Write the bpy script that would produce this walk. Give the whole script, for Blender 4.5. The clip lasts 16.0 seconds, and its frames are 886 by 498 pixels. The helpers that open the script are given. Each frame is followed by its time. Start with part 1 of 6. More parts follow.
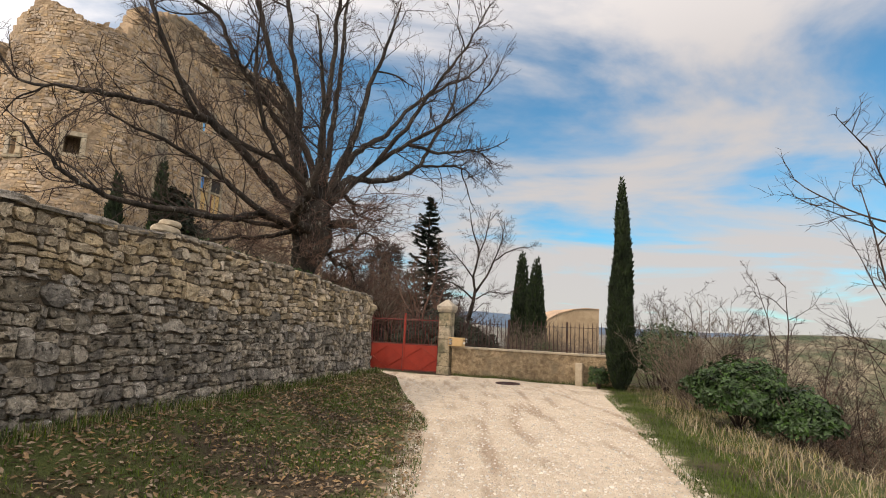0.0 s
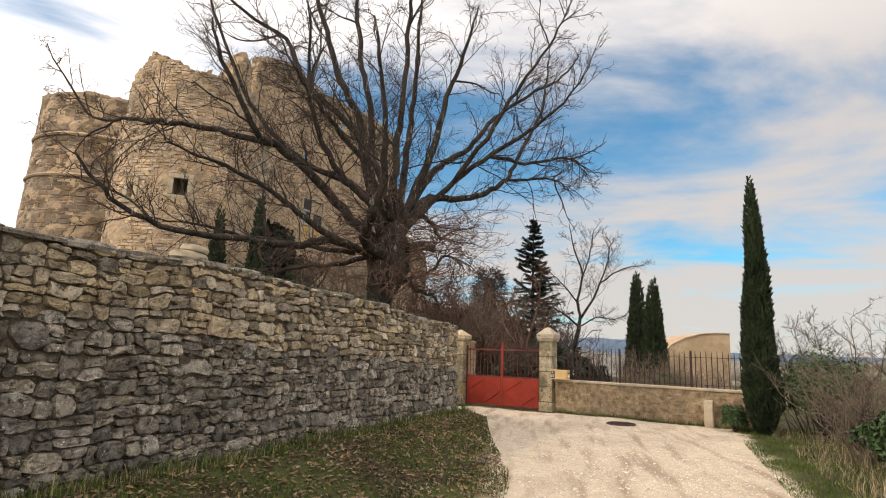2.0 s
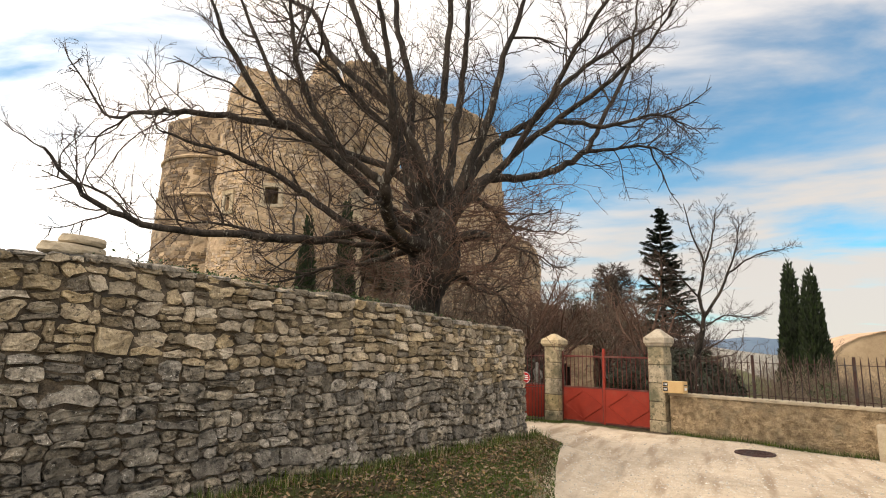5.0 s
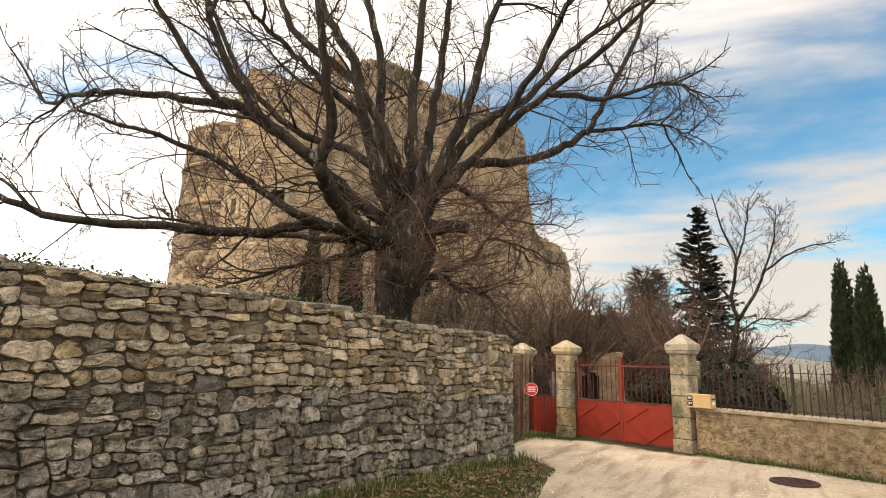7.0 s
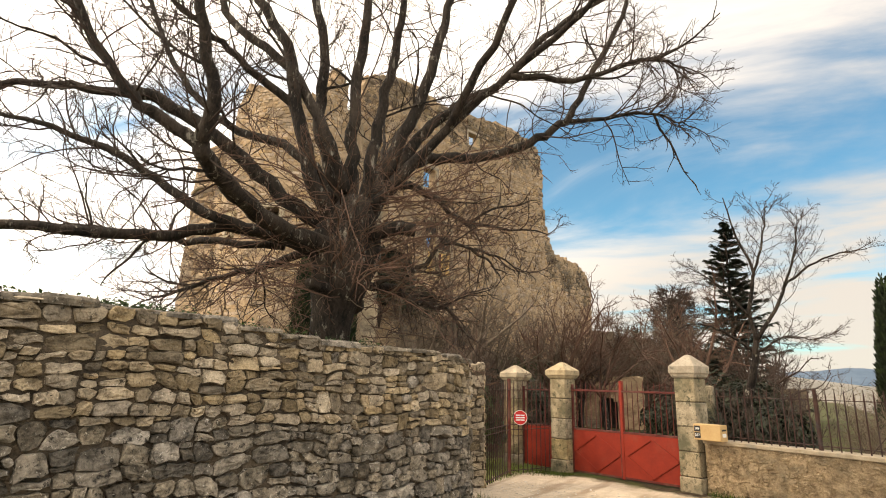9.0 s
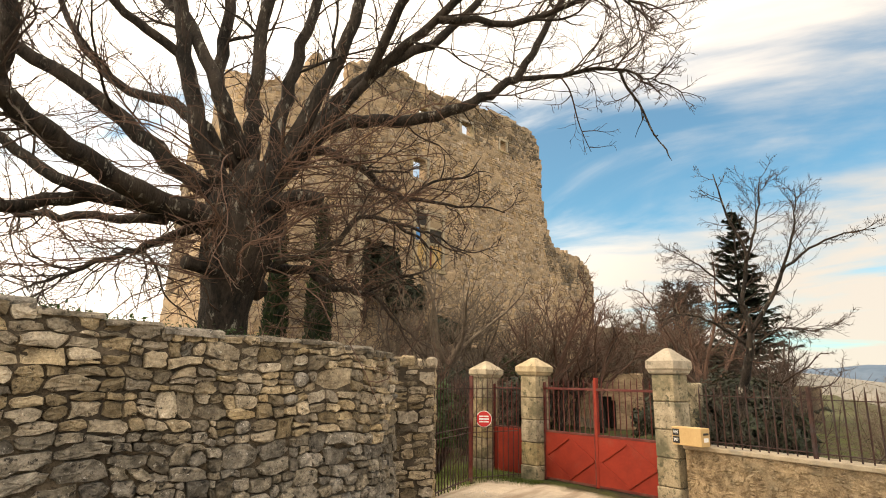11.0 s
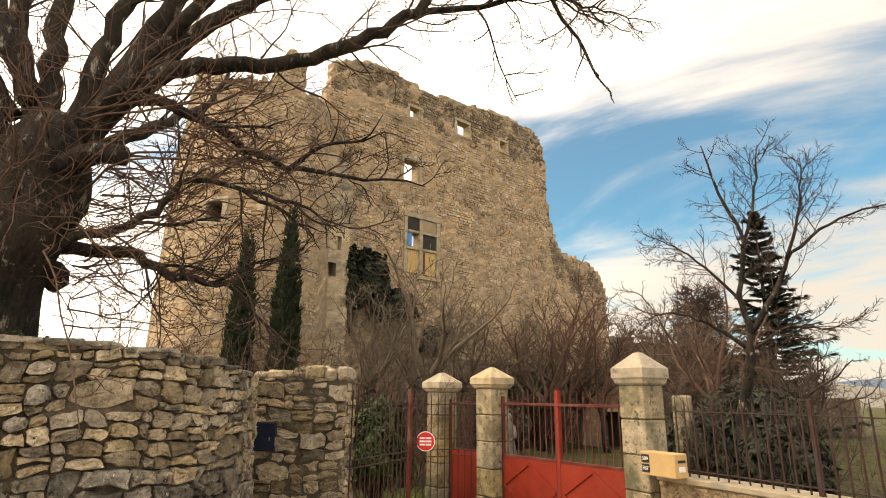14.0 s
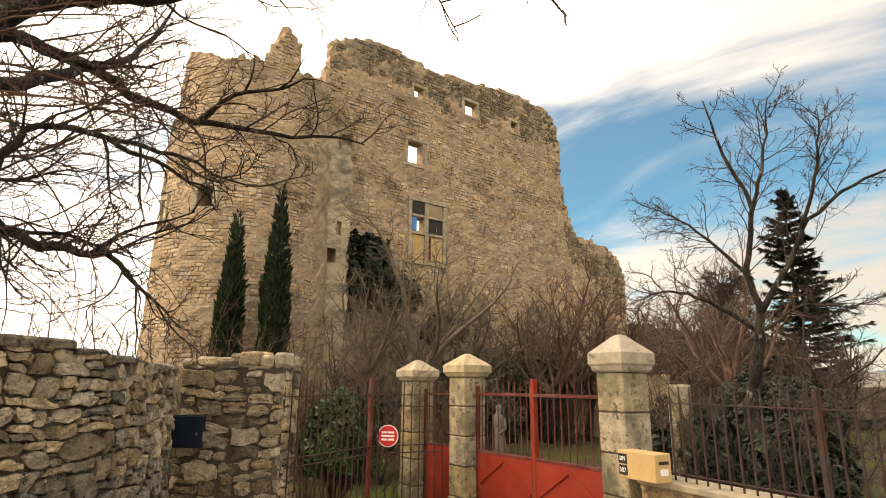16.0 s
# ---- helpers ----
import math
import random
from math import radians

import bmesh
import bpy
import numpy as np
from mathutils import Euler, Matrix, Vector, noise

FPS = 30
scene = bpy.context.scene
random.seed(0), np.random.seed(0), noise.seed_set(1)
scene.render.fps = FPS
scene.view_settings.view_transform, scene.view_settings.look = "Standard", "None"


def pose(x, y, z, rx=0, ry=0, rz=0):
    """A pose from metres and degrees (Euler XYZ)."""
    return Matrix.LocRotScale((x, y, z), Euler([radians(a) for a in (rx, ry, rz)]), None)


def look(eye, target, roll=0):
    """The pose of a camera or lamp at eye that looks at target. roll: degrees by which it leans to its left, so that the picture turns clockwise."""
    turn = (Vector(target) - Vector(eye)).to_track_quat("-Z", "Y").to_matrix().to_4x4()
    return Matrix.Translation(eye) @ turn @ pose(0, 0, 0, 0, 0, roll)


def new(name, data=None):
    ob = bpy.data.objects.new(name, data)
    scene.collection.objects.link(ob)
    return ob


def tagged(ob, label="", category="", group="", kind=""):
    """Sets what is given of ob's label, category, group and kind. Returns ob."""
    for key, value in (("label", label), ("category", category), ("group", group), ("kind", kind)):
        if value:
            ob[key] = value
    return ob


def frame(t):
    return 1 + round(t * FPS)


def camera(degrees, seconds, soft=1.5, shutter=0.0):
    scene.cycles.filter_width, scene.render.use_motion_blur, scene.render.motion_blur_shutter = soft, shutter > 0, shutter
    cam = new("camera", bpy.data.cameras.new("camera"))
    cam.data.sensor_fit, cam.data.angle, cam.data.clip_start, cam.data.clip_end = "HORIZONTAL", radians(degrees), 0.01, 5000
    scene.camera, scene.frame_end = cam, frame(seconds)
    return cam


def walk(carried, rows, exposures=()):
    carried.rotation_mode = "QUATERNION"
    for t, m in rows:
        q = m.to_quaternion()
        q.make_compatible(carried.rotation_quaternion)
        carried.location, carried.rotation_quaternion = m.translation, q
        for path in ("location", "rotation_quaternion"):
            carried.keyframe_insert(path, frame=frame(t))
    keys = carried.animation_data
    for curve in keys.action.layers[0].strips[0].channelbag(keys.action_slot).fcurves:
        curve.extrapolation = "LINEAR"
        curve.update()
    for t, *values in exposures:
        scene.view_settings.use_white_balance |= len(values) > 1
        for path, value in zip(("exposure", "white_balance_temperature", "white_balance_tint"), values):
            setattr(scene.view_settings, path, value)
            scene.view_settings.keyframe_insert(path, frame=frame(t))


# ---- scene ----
cam = camera(76.1, 16.0, soft=1.0)
PATH = [
    (0, (-0.046, -0.3, 1.504), (-0.057, 1.68, 1.781), 2.7),
    (0.5, (0.078, 0.083, 1.548), (-0.056, 2.05, 1.881), 2.5),
    (1, (0.154, 0.45, 1.577), (-0.066, 2.404, 1.945), 2.5),
    (1.5, (0.224, 0.801, 1.614), (-0.063, 2.747, 1.973), 2.4),
    (2, (0.362, 1.19, 1.622), (-0.034, 3.117, 1.979), 2.0),
    (2.5, (0.463, 1.578, 1.616), (-0.02, 3.495, 1.92), 2.0),
    (3, (0.556, 1.953, 1.671), (0.024, 3.855, 1.983), 1.9),
    (3.5, (0.682, 2.324, 1.692), (0.06, 4.194, 2.032), 1.6),
    (3.7, (0.769, 2.446, 1.722), (0.096, 4.299, 2.056), 1.6),
    (5.8, (1.364, 4.27, 1.817), (0.509, 6.039, 2.191), 1.5),
    (6, (1.409, 4.412, 1.832), (0.547, 6.175, 2.212), 1.6),
    (6.5, (1.48, 4.832, 1.837), (0.569, 6.564, 2.248), 1.5),
    (7, (1.536, 5.223, 1.828), (0.584, 6.941, 2.207), 1.3),
    (7.5, (1.61, 5.638, 1.848), (0.623, 7.323, 2.277), 1.3),
    (8, (1.719, 6.059, 1.836), (0.677, 7.706, 2.285), 1.1),
    (8.5, (1.833, 6.453, 1.816), (0.74, 8.064, 2.275), 1.3),
    (9, (1.934, 6.869, 1.838), (0.897, 8.516, 2.297), 1.3),
    (9.2, (1.961, 7.031, 1.817), (0.934, 8.678, 2.298), 1.2),
    (11.3, (2.271, 8.732, 1.858), (1.18, 10.345, 2.311), 0.8),
    (11.5, (2.279, 8.89, 1.84), (1.182, 10.495, 2.307), 0.7),
    (12, (2.323, 9.286, 1.861), (1.247, 10.912, 2.305), 1.0),
    (12.5, (2.403, 9.662, 1.88), (1.297, 11.254, 2.371), 0.6),
    (13, (2.495, 10.018, 1.856), (1.369, 11.59, 2.368), 0.8),
    (13.5, (2.516, 10.43, 1.859), (1.375, 12.0, 2.34), 0.7),
    (14, (2.549, 10.796, 1.86), (1.402, 12.355, 2.361), 0.6),
    (14.5, (2.574, 11.161, 1.874), (1.361, 12.668, 2.382), 0.7),
    (15, (2.568, 11.493, 1.889), (1.328, 12.966, 2.43), 0.4),
    (15.5, (2.631, 11.835, 1.865), (1.438, 13.339, 2.426), 0.8),
    (16, (2.671, 12.175, 1.866), (1.444, 13.684, 2.333), 0.5),
]
walk(cam, [(t, look(eye, target, roll)) for t, eye, target, roll in PATH], exposures=((0, 0.24, 6850, 14), (3, 0.42, 7000, 13), (8, 0.6, 7600, 12), (12, 0.74, 8200, 12), (16, 0.66, 8300, 12)))


# ---- light ----
SUN_TO = Vector((-0.62, -0.50, 0.60)).normalized()
sun = new("sun", bpy.data.lights.new("sun", "SUN"))
sun.data.energy, sun.data.angle, sun.data.color = 1.6, radians(4.0), (1.0, 0.87, 0.72)
sun.matrix_world = look((-30, -20, 40), Vector((-30, -20, 40)) - SUN_TO)

world = bpy.data.worlds.new("world")
scene.world = world
world.use_nodes = True


def sky_nodes(tree):
    n, l = tree.nodes, tree.links
    n.clear()
    out = n.new("ShaderNodeOutputWorld")
    bg = n.new("ShaderNodeBackground")
    sky = n.new("ShaderNodeTexSky")
    sky.sky_type, sky.sun_disc = "NISHITA", False
    sky.sun_elevation = math.asin(SUN_TO.z)
    sky.sun_rotation = math.atan2(SUN_TO.x, SUN_TO.y)
    sky.air_density, sky.dust_density, sky.ozone_density = 1.0, 0.2, 3.5
    co = n.new("ShaderNodeTexCoord")
    # flat cloud layer: direction divided by its height
    sep = n.new("ShaderNodeSeparateXYZ")
    l.new(co.outputs["Generated"], sep.inputs[0])
    up = n.new("ShaderNodeMath")
    up.operation, up.inputs[1].default_value = "MAXIMUM", 0.0
    l.new(sep.outputs["Z"], up.inputs[0])
    add = n.new("ShaderNodeMath")
    add.operation, add.inputs[1].default_value = "ADD", 0.1
    l.new(up.outputs[0], add.inputs[0])
    div = n.new("ShaderNodeVectorMath")
    div.operation = "DIVIDE"
    l.new(co.outputs["Generated"], div.inputs[0])
    l.new(add.outputs[0], div.inputs[1])
    mp = n.new("ShaderNodeMapping")
    mp.inputs["Scale"].default_value = (0.62, 0.85, 0.0)
    mp.inputs["Rotation"].default_value = (0, 0, radians(18))
    mp.inputs["Location"].default_value = (3.1, 1.7, 0)
    l.new(div.outputs[0], mp.inputs["Vector"])
    big = n.new("ShaderNodeTexNoise")
    big.inputs["Scale"].default_value, big.inputs["Detail"].default_value, big.inputs["Roughness"].default_value = 1.15, 9, 0.55
    big.inputs["Distortion"].default_value = 0.5
    l.new(mp.outputs[0], big.inputs["Vector"])
    # the veil of cloud thickens towards the west and the horizon
    dot = n.new("ShaderNodeVectorMath")
    dot.operation, dot.inputs[1].default_value = "DOT_PRODUCT", Vector((-0.4, -0.68, 0.6)).normalized()
    nrm = n.new("ShaderNodeVectorMath")
    nrm.operation = "NORMALIZE"
    l.new(co.outputs["Generated"], nrm.inputs[0])
    l.new(nrm.outputs[0], dot.inputs[0])
    veil = n.new("ShaderNodeMapRange")
    veil.inputs["From Min"].default_value, veil.inputs["From Max"].default_value = -0.8, 0.1
    veil.inputs["To Min"].default_value, veil.inputs["To Max"].default_value = 0.0, 0.1
    l.new(dot.outputs["Value"], veil.inputs["Value"])
    tot = n.new("ShaderNodeMath")
    tot.operation = "ADD"
    l.new(big.outputs["Fac"], tot.inputs[0])
    l.new(veil.outputs[0], tot.inputs[1])
    low = n.new("ShaderNodeMapRange")
    low.inputs["From Min"].default_value, low.inputs["From Max"].default_value = 0.0, 0.24
    low.inputs["To Min"].default_value, low.inputs["To Max"].default_value = 0.32, 0.0
    l.new(sep.outputs["Z"], low.inputs["Value"])
    tot2 = n.new("ShaderNodeMath")
    tot2.operation = "ADD"
    l.new(tot.outputs[0], tot2.inputs[0])
    l.new(low.outputs[0], tot2.inputs[1])
    # and overhead
    high = n.new("ShaderNodeMapRange")
    high.inputs["From Min"].default_value, high.inputs["From Max"].default_value = 0.3, 0.62
    high.inputs["To Min"].default_value, high.inputs["To Max"].default_value = 0.0, 0.12
    l.new(sep.outputs["Z"], high.inputs["Value"])
    tot3 = n.new("ShaderNodeMath")
    tot3.operation = "ADD"
    l.new(tot2.outputs[0], tot3.inputs[0])
    l.new(high.outputs[0], tot3.inputs[1])
    ramp = n.new("ShaderNodeMapRange")
    ramp.interpolation_type = "SMOOTHSTEP"
    ramp.inputs["From Min"].default_value, ramp.inputs["From Max"].default_value = 0.44, 0.7
    ramp.inputs["To Min"].default_value, ramp.inputs["To Max"].default_value = 0.06, 0.95
    l.new(tot3.outputs[0], ramp.inputs["Value"])
    glow = n.new("ShaderNodeMapRange")
    glow.inputs["From Min"].default_value, glow.inputs["From Max"].default_value = -0.5, 0.6
    glow.inputs["To Min"].default_value, glow.inputs["To Max"].default_value = 3.9, 14.0
    l.new(dot.outputs["Value"], glow.inputs["Value"])
    cl = n.new("ShaderNodeVectorMath")
    cl.operation, cl.inputs[0].default_value = "SCALE", (1.0, 0.97, 0.95)
    l.new(glow.outputs[0], cl.inputs["Scale"])
    mix = n.new("ShaderNodeMix")
    mix.data_type = "RGBA"
    l.new(ramp.outputs[0], mix.inputs["Factor"])
    air = n.new("ShaderNodeVectorMath")
    air.operation, air.inputs[1].default_value = "MULTIPLY", (0.3, 0.8, 0.88)
    l.new(sky.outputs[0], air.inputs[0])
    l.new(air.outputs[0], mix.inputs[6])
    l.new(cl.outputs[0], mix.inputs[7])
    l.new(mix.outputs[2], bg.inputs["Color"])
    bg.inputs["Strength"].default_value = 0.14
    l.new(bg.outputs[0], out.inputs[0])


sky_nodes(world.node_tree)

# ---- materials ----


def surf(name, c1, c2, scale=4.0, fine=45.0, rough=0.9, bump=0.4, rnd=0.0, dirt=None, dirt_amount=0.35, metal=0.0, depth=0.02, island=False, stretch=(1, 1, 1), spec=0.3, contrast=0.25, blot=None, fleck=None):
    """A weathered surface: two colours mixed by coarse and fine noise, stains of a third colour, relief, and per-piece variation."""
    m = bpy.data.materials.new(name)
    m.use_nodes = True
    n, l = m.node_tree.nodes, m.node_tree.links
    b = n["Principled BSDF"]
    b.inputs["Roughness"].default_value, b.inputs["Metallic"].default_value = rough, metal
    b.inputs["Specular IOR Level"].default_value = spec
    geo = n.new("ShaderNodeNewGeometry")
    mp = n.new("ShaderNodeMapping")
    mp.inputs["Scale"].default_value = stretch
    l.new(geo.outputs["Position"], mp.inputs["Vector"])

    def noise_of(s, det, ro=0.6):
        t = n.new("ShaderNodeTexNoise")
        t.inputs["Scale"].default_value, t.inputs["Detail"].default_value, t.inputs["Roughness"].default_value = s, det, ro
        l.new(mp.outputs[0], t.inputs["Vector"])
        return t
    a, f = noise_of(scale, 5), noise_of(fine, 4, 0.7)
    s1 = n.new("ShaderNodeMath")
    s1.operation = "MULTIPLY_ADD"
    l.new(f.outputs["Fac"], s1.inputs[0])
    s1.inputs[1].default_value = 0.7
    l.new(a.outputs["Fac"], s1.inputs[2])
    r = n.new("ShaderNodeMapRange")
    r.inputs["From Min"].default_value, r.inputs["From Max"].default_value = 0.85 - contrast, 0.85 + contrast
    l.new(s1.outputs[0], r.inputs["Value"])
    mix = n.new("ShaderNodeMix")
    mix.data_type = "RGBA"
    mix.inputs[6].default_value, mix.inputs[7].default_value = (*c1, 1), (*c2, 1)
    l.new(r.outputs[0], mix.inputs["Factor"])
    last = mix.outputs[2]
    if dirt:
        d = noise_of(scale * 0.37, 6, 0.65)
        dr = n.new("ShaderNodeMapRange")
        dr.inputs["From Min"].default_value, dr.inputs["From Max"].default_value = 0.62 - 0.3 * dirt_amount, 0.8 - 0.3 * dirt_amount
        l.new(d.outputs["Fac"], dr.inputs["Value"])
        m2 = n.new("ShaderNodeMix")
        m2.data_type = "RGBA"
        l.new(dr.outputs[0], m2.inputs["Factor"])
        l.new(last, m2.inputs[6])
        m2.inputs[7].default_value = (*dirt, 1)
        last = m2.outputs[2]
    if blot:
        d = noise_of(blot[1], 5, 0.75)
        dr = n.new("ShaderNodeMapRange")
        dr.inputs["From Min"].default_value, dr.inputs["From Max"].default_value = blot[2], blot[2] + 0.09
        l.new(d.outputs["Fac"], dr.inputs["Value"])
        m3 = n.new("ShaderNodeMix")
        m3.data_type = "RGBA"
        l.new(dr.outputs[0], m3.inputs["Factor"])
        l.new(last, m3.inputs[6])
        m3.inputs[7].default_value = (*blot[0], 1)
        last = m3.outputs[2]
    if fleck:
        d = noise_of(fleck[1], 3, 0.8)
        dr = n.new("ShaderNodeMapRange")
        dr.inputs["From Min"].default_value, dr.inputs["From Max"].default_value = fleck[2], fleck[2] + 0.05
        l.new(d.outputs["Fac"], dr.inputs["Value"])
        m4 = n.new("ShaderNodeMix")
        m4.data_type = "RGBA"
        l.new(dr.outputs[0], m4.inputs["Factor"])
        l.new(last, m4.inputs[6])
        m4.inputs[7].default_value = (*fleck[0], 1)
        last = m4.outputs[2]
    if rnd:
        if island:
            src = geo.outputs["Random Per Island"]
        else:
            src = n.new("ShaderNodeObjectInfo").outputs["Random"]
        hs = n.new("ShaderNodeHueSaturation")
        v = n.new("ShaderNodeMapRange")
        v.inputs["To Min"].default_value, v.inputs["To Max"].default_value = 1 - rnd, 1 + rnd
        l.new(src, v.inputs["Value"])
        l.new(v.outputs[0], hs.inputs["Value"])
        w = n.new("ShaderNodeMath")
        w.operation = "MULTIPLY"
        w.inputs[1].default_value = 7.31
        l.new(src, w.inputs[0])
        fr = n.new("ShaderNodeMath")
        fr.operation = "FRACT"
        l.new(w.outputs[0], fr.inputs[0])
        v2 = n.new("ShaderNodeMapRange")
        v2.inputs["To Min"].default_value, v2.inputs["To Max"].default_value = 0.75, 1.2
        l.new(fr.outputs[0], v2.inputs["Value"])
        l.new(v2.outputs[0], hs.inputs["Saturation"])
        l.new(last, hs.inputs["Color"])
        last = hs.outputs[0]
    l.new(last, b.inputs["Base Color"])
    bp = n.new("ShaderNodeBump")
    bp.inputs["Strength"].default_value, bp.inputs["Distance"].default_value = bump, depth
    l.new(s1.outputs[0], bp.inputs["Height"])
    l.new(bp.outputs[0], b.inputs["Normal"])
    return m


M = {}
M["stone_warm"] = surf("stone_warm", (0.15, 0.119, 0.08), (0.46, 0.375, 0.255), 9, 60, contrast=0.2, blot=((0.05, 0.042, 0.03), 17, 0.57), fleck=((0.52, 0.47, 0.37), 23, 0.64), rnd=0.5, dirt=(0.2, 0.16, 0.105), dirt_amount=0.2, bump=0.9, depth=0.03)
M["stone_grey"] = surf("stone_grey", (0.08, 0.07, 0.055), (0.35, 0.305, 0.24), 10, 60, contrast=0.19, blot=((0.03, 0.027, 0.022), 15, 0.54), fleck=((0.5, 0.47, 0.41), 26, 0.63), rnd=0.5, dirt=(0.1, 0.088, 0.066), dirt_amount=0.3, bump=0.9, depth=0.03)
M["stone_warm_rest"] = surf("stone_warm_rest", (0.15, 0.119, 0.08), (0.46, 0.375, 0.255), 9, 60, contrast=0.2, blot=((0.05, 0.042, 0.03), 17, 0.57), fleck=((0.52, 0.47, 0.37), 23, 0.64), rnd=0.5, dirt=(0.2, 0.16, 0.105), dirt_amount=0.2, bump=0.9, depth=0.03, island=True)
M["stone_grey_rest"] = surf("stone_grey_rest", (0.08, 0.07, 0.055), (0.35, 0.305, 0.24), 10, 60, contrast=0.19, blot=((0.03, 0.027, 0.022), 15, 0.54), fleck=((0.5, 0.47, 0.41), 26, 0.63), rnd=0.5, dirt=(0.1, 0.088, 0.066), dirt_amount=0.3, bump=0.9, depth=0.03, island=True)
M["castle_stone"] = surf("castle_stone", (0.225, 0.16, 0.1), (0.53, 0.4, 0.262), 1.2, 12, contrast=0.22, rnd=0.2, blot=((0.15, 0.105, 0.066), 0.9, 0.56), dirt=(0.2, 0.15, 0.105), dirt_amount=0.35, island=True, depth=0.03)
# lighter copy of the grass: sunlight on the lawn put into its colour
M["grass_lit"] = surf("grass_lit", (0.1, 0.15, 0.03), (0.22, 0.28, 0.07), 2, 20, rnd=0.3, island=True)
M["mortar"] = surf("mortar", (0.045, 0.035, 0.024), (0.15, 0.117, 0.08), 9, 70, contrast=0.15, dirt=(0.06, 0.05, 0.04), dirt_amount=0.45, bump=0.9)
M["castle"] = surf("castle", (0.235, 0.165, 0.1), (0.48, 0.355, 0.225), 1.6, 7, dirt=(0.2, 0.165, 0.12), dirt_amount=0.4, bump=0.7, depth=0.08, stretch=(1, 1, 1.7))
M["castle_grey"] = surf("castle_grey", (0.265, 0.208, 0.137), (0.555, 0.449, 0.3), 1.6, 9, dirt=(0.14, 0.125, 0.1), dirt_amount=0.4, bump=0.7, depth=0.06, stretch=(1, 1, 1.7))
# weathered stone of the broken top; its dark also paints shade on garden walls
M["castle_top"] = surf("castle_top", (0.085, 0.064, 0.042), (0.27, 0.205, 0.135), 1.2, 12, rnd=0.3, dirt=(0.08, 0.07, 0.055), dirt_amount=0.45, island=True, depth=0.03)
# far tower's brown stone, darkened: its shade is put into the colour
M["castle_far_shaded"] = surf("castle_far_shaded", (0.1, 0.07, 0.044), (0.22, 0.158, 0.1), 1.0, 9, contrast=0.2, rnd=0.26, dirt=(0.2, 0.15, 0.1), dirt_amount=0.4, island=True, depth=0.03)
M["castle_dark"] = surf("castle_dark", (0.02, 0.018, 0.015), (0.05, 0.045, 0.04), 3, 20)
M["dressed"] = surf("dressed", (0.28, 0.225, 0.145), (0.45, 0.37, 0.255), 5, 50, contrast=0.18, blot=((0.17, 0.15, 0.1), 8, 0.57), rnd=0.12, dirt=(0.2, 0.18, 0.13), dirt_amount=0.35)
M["pillar"] = surf("pillar", (0.2, 0.16, 0.095), (0.4, 0.325, 0.21), 5, 45, rnd=0.12, dirt=(0.1, 0.095, 0.055), dirt_amount=0.5, contrast=0.18, blot=((0.08, 0.076, 0.045), 9, 0.53))
M["render_wall"] = surf("render_wall", (0.17, 0.122, 0.072), (0.4, 0.305, 0.19), 6, 42, contrast=0.16, dirt=(0.22, 0.18, 0.12), dirt_amount=0.4, bump=0.8, depth=0.03)
M["coping"] = surf("coping", (0.28, 0.23, 0.155), (0.43, 0.36, 0.26), 6, 50, dirt=(0.2, 0.19, 0.16))
M["red"] = surf("red", (0.168, 0.015, 0.0075), (0.263, 0.0275, 0.0125), 2.5, 30, rough=0.55, bump=0.08, dirt=(0.22, 0.05, 0.03), dirt_amount=0.2)
M["red_bar"] = surf("red_bar", (0.0525, 0.00975, 0.0075), (0.128, 0.0225, 0.0165), 6, 50, rough=0.6, bump=0.15, dirt=(0.13, 0.06, 0.045), dirt_amount=0.45)
M["iron"] = surf("iron", (0.024, 0.012, 0.0102), (0.066, 0.0312, 0.024), 9, 60, rough=0.75, bump=0.2, dirt=(0.05, 0.04, 0.04))
M["bark"] = surf("bark", (0.01, 0.0076, 0.006), (0.05, 0.038, 0.028), 5, 34, bump=1.0, depth=0.05, contrast=0.14, blot=((0.26, 0.24, 0.2), 12, 0.585), dirt=(0.02, 0.017, 0.014), dirt_amount=0.3, stretch=(1, 1, 0.35))
M["twig"] = surf("twig", (0.024, 0.016, 0.0125), (0.075, 0.051, 0.039), 4, 30, bump=0.2)
M["twig_red"] = surf("twig_red", (0.06, 0.033, 0.023), (0.16, 0.095, 0.068), 4, 30, bump=0.2)
M["twig_grey"] = surf("twig_grey", (0.07, 0.053, 0.038), (0.19, 0.148, 0.107), 4, 30, bump=0.2)
M["cypress"] = surf("cypress", (0.006, 0.012, 0.005), (0.028, 0.044, 0.014), 3, 30, rnd=0.4, island=True)
M["fir"] = surf("fir", (0.024, 0.036, 0.027), (0.075, 0.098, 0.07), 3, 30, rnd=0.35, island=True)
M["ivy"] = surf("ivy", (0.012, 0.028, 0.008), (0.045, 0.085, 0.02), 3, 30, rough=0.55, rnd=0.45, island=True, spec=0.3)
M["grass"] = surf("grass", (0.018, 0.038, 0.005), (0.095, 0.13, 0.02), 2, 20, rnd=0.35, island=True)
M["straw"] = surf("straw", (0.17, 0.132, 0.0723), (0.306, 0.246, 0.145), 2, 20, rnd=0.3, island=True)
M["leaf_dry"] = surf("leaf_dry", (0.08, 0.047, 0.024), (0.25, 0.175, 0.1), 2, 20, rnd=0.4, island=True)
M["gravel"] = surf("gravel", (0.36, 0.32, 0.26), (0.6, 0.55, 0.47), 4, 40, rnd=0.3, island=True)
M["box"] = surf("box", (0.46, 0.3, 0.13), (0.56, 0.39, 0.19), 4, 40, rough=0.6, bump=0.05)
M["black"] = surf("black", (0.012, 0.012, 0.012), (0.03, 0.03, 0.03), 4, 40, rough=0.5, bump=0.05)
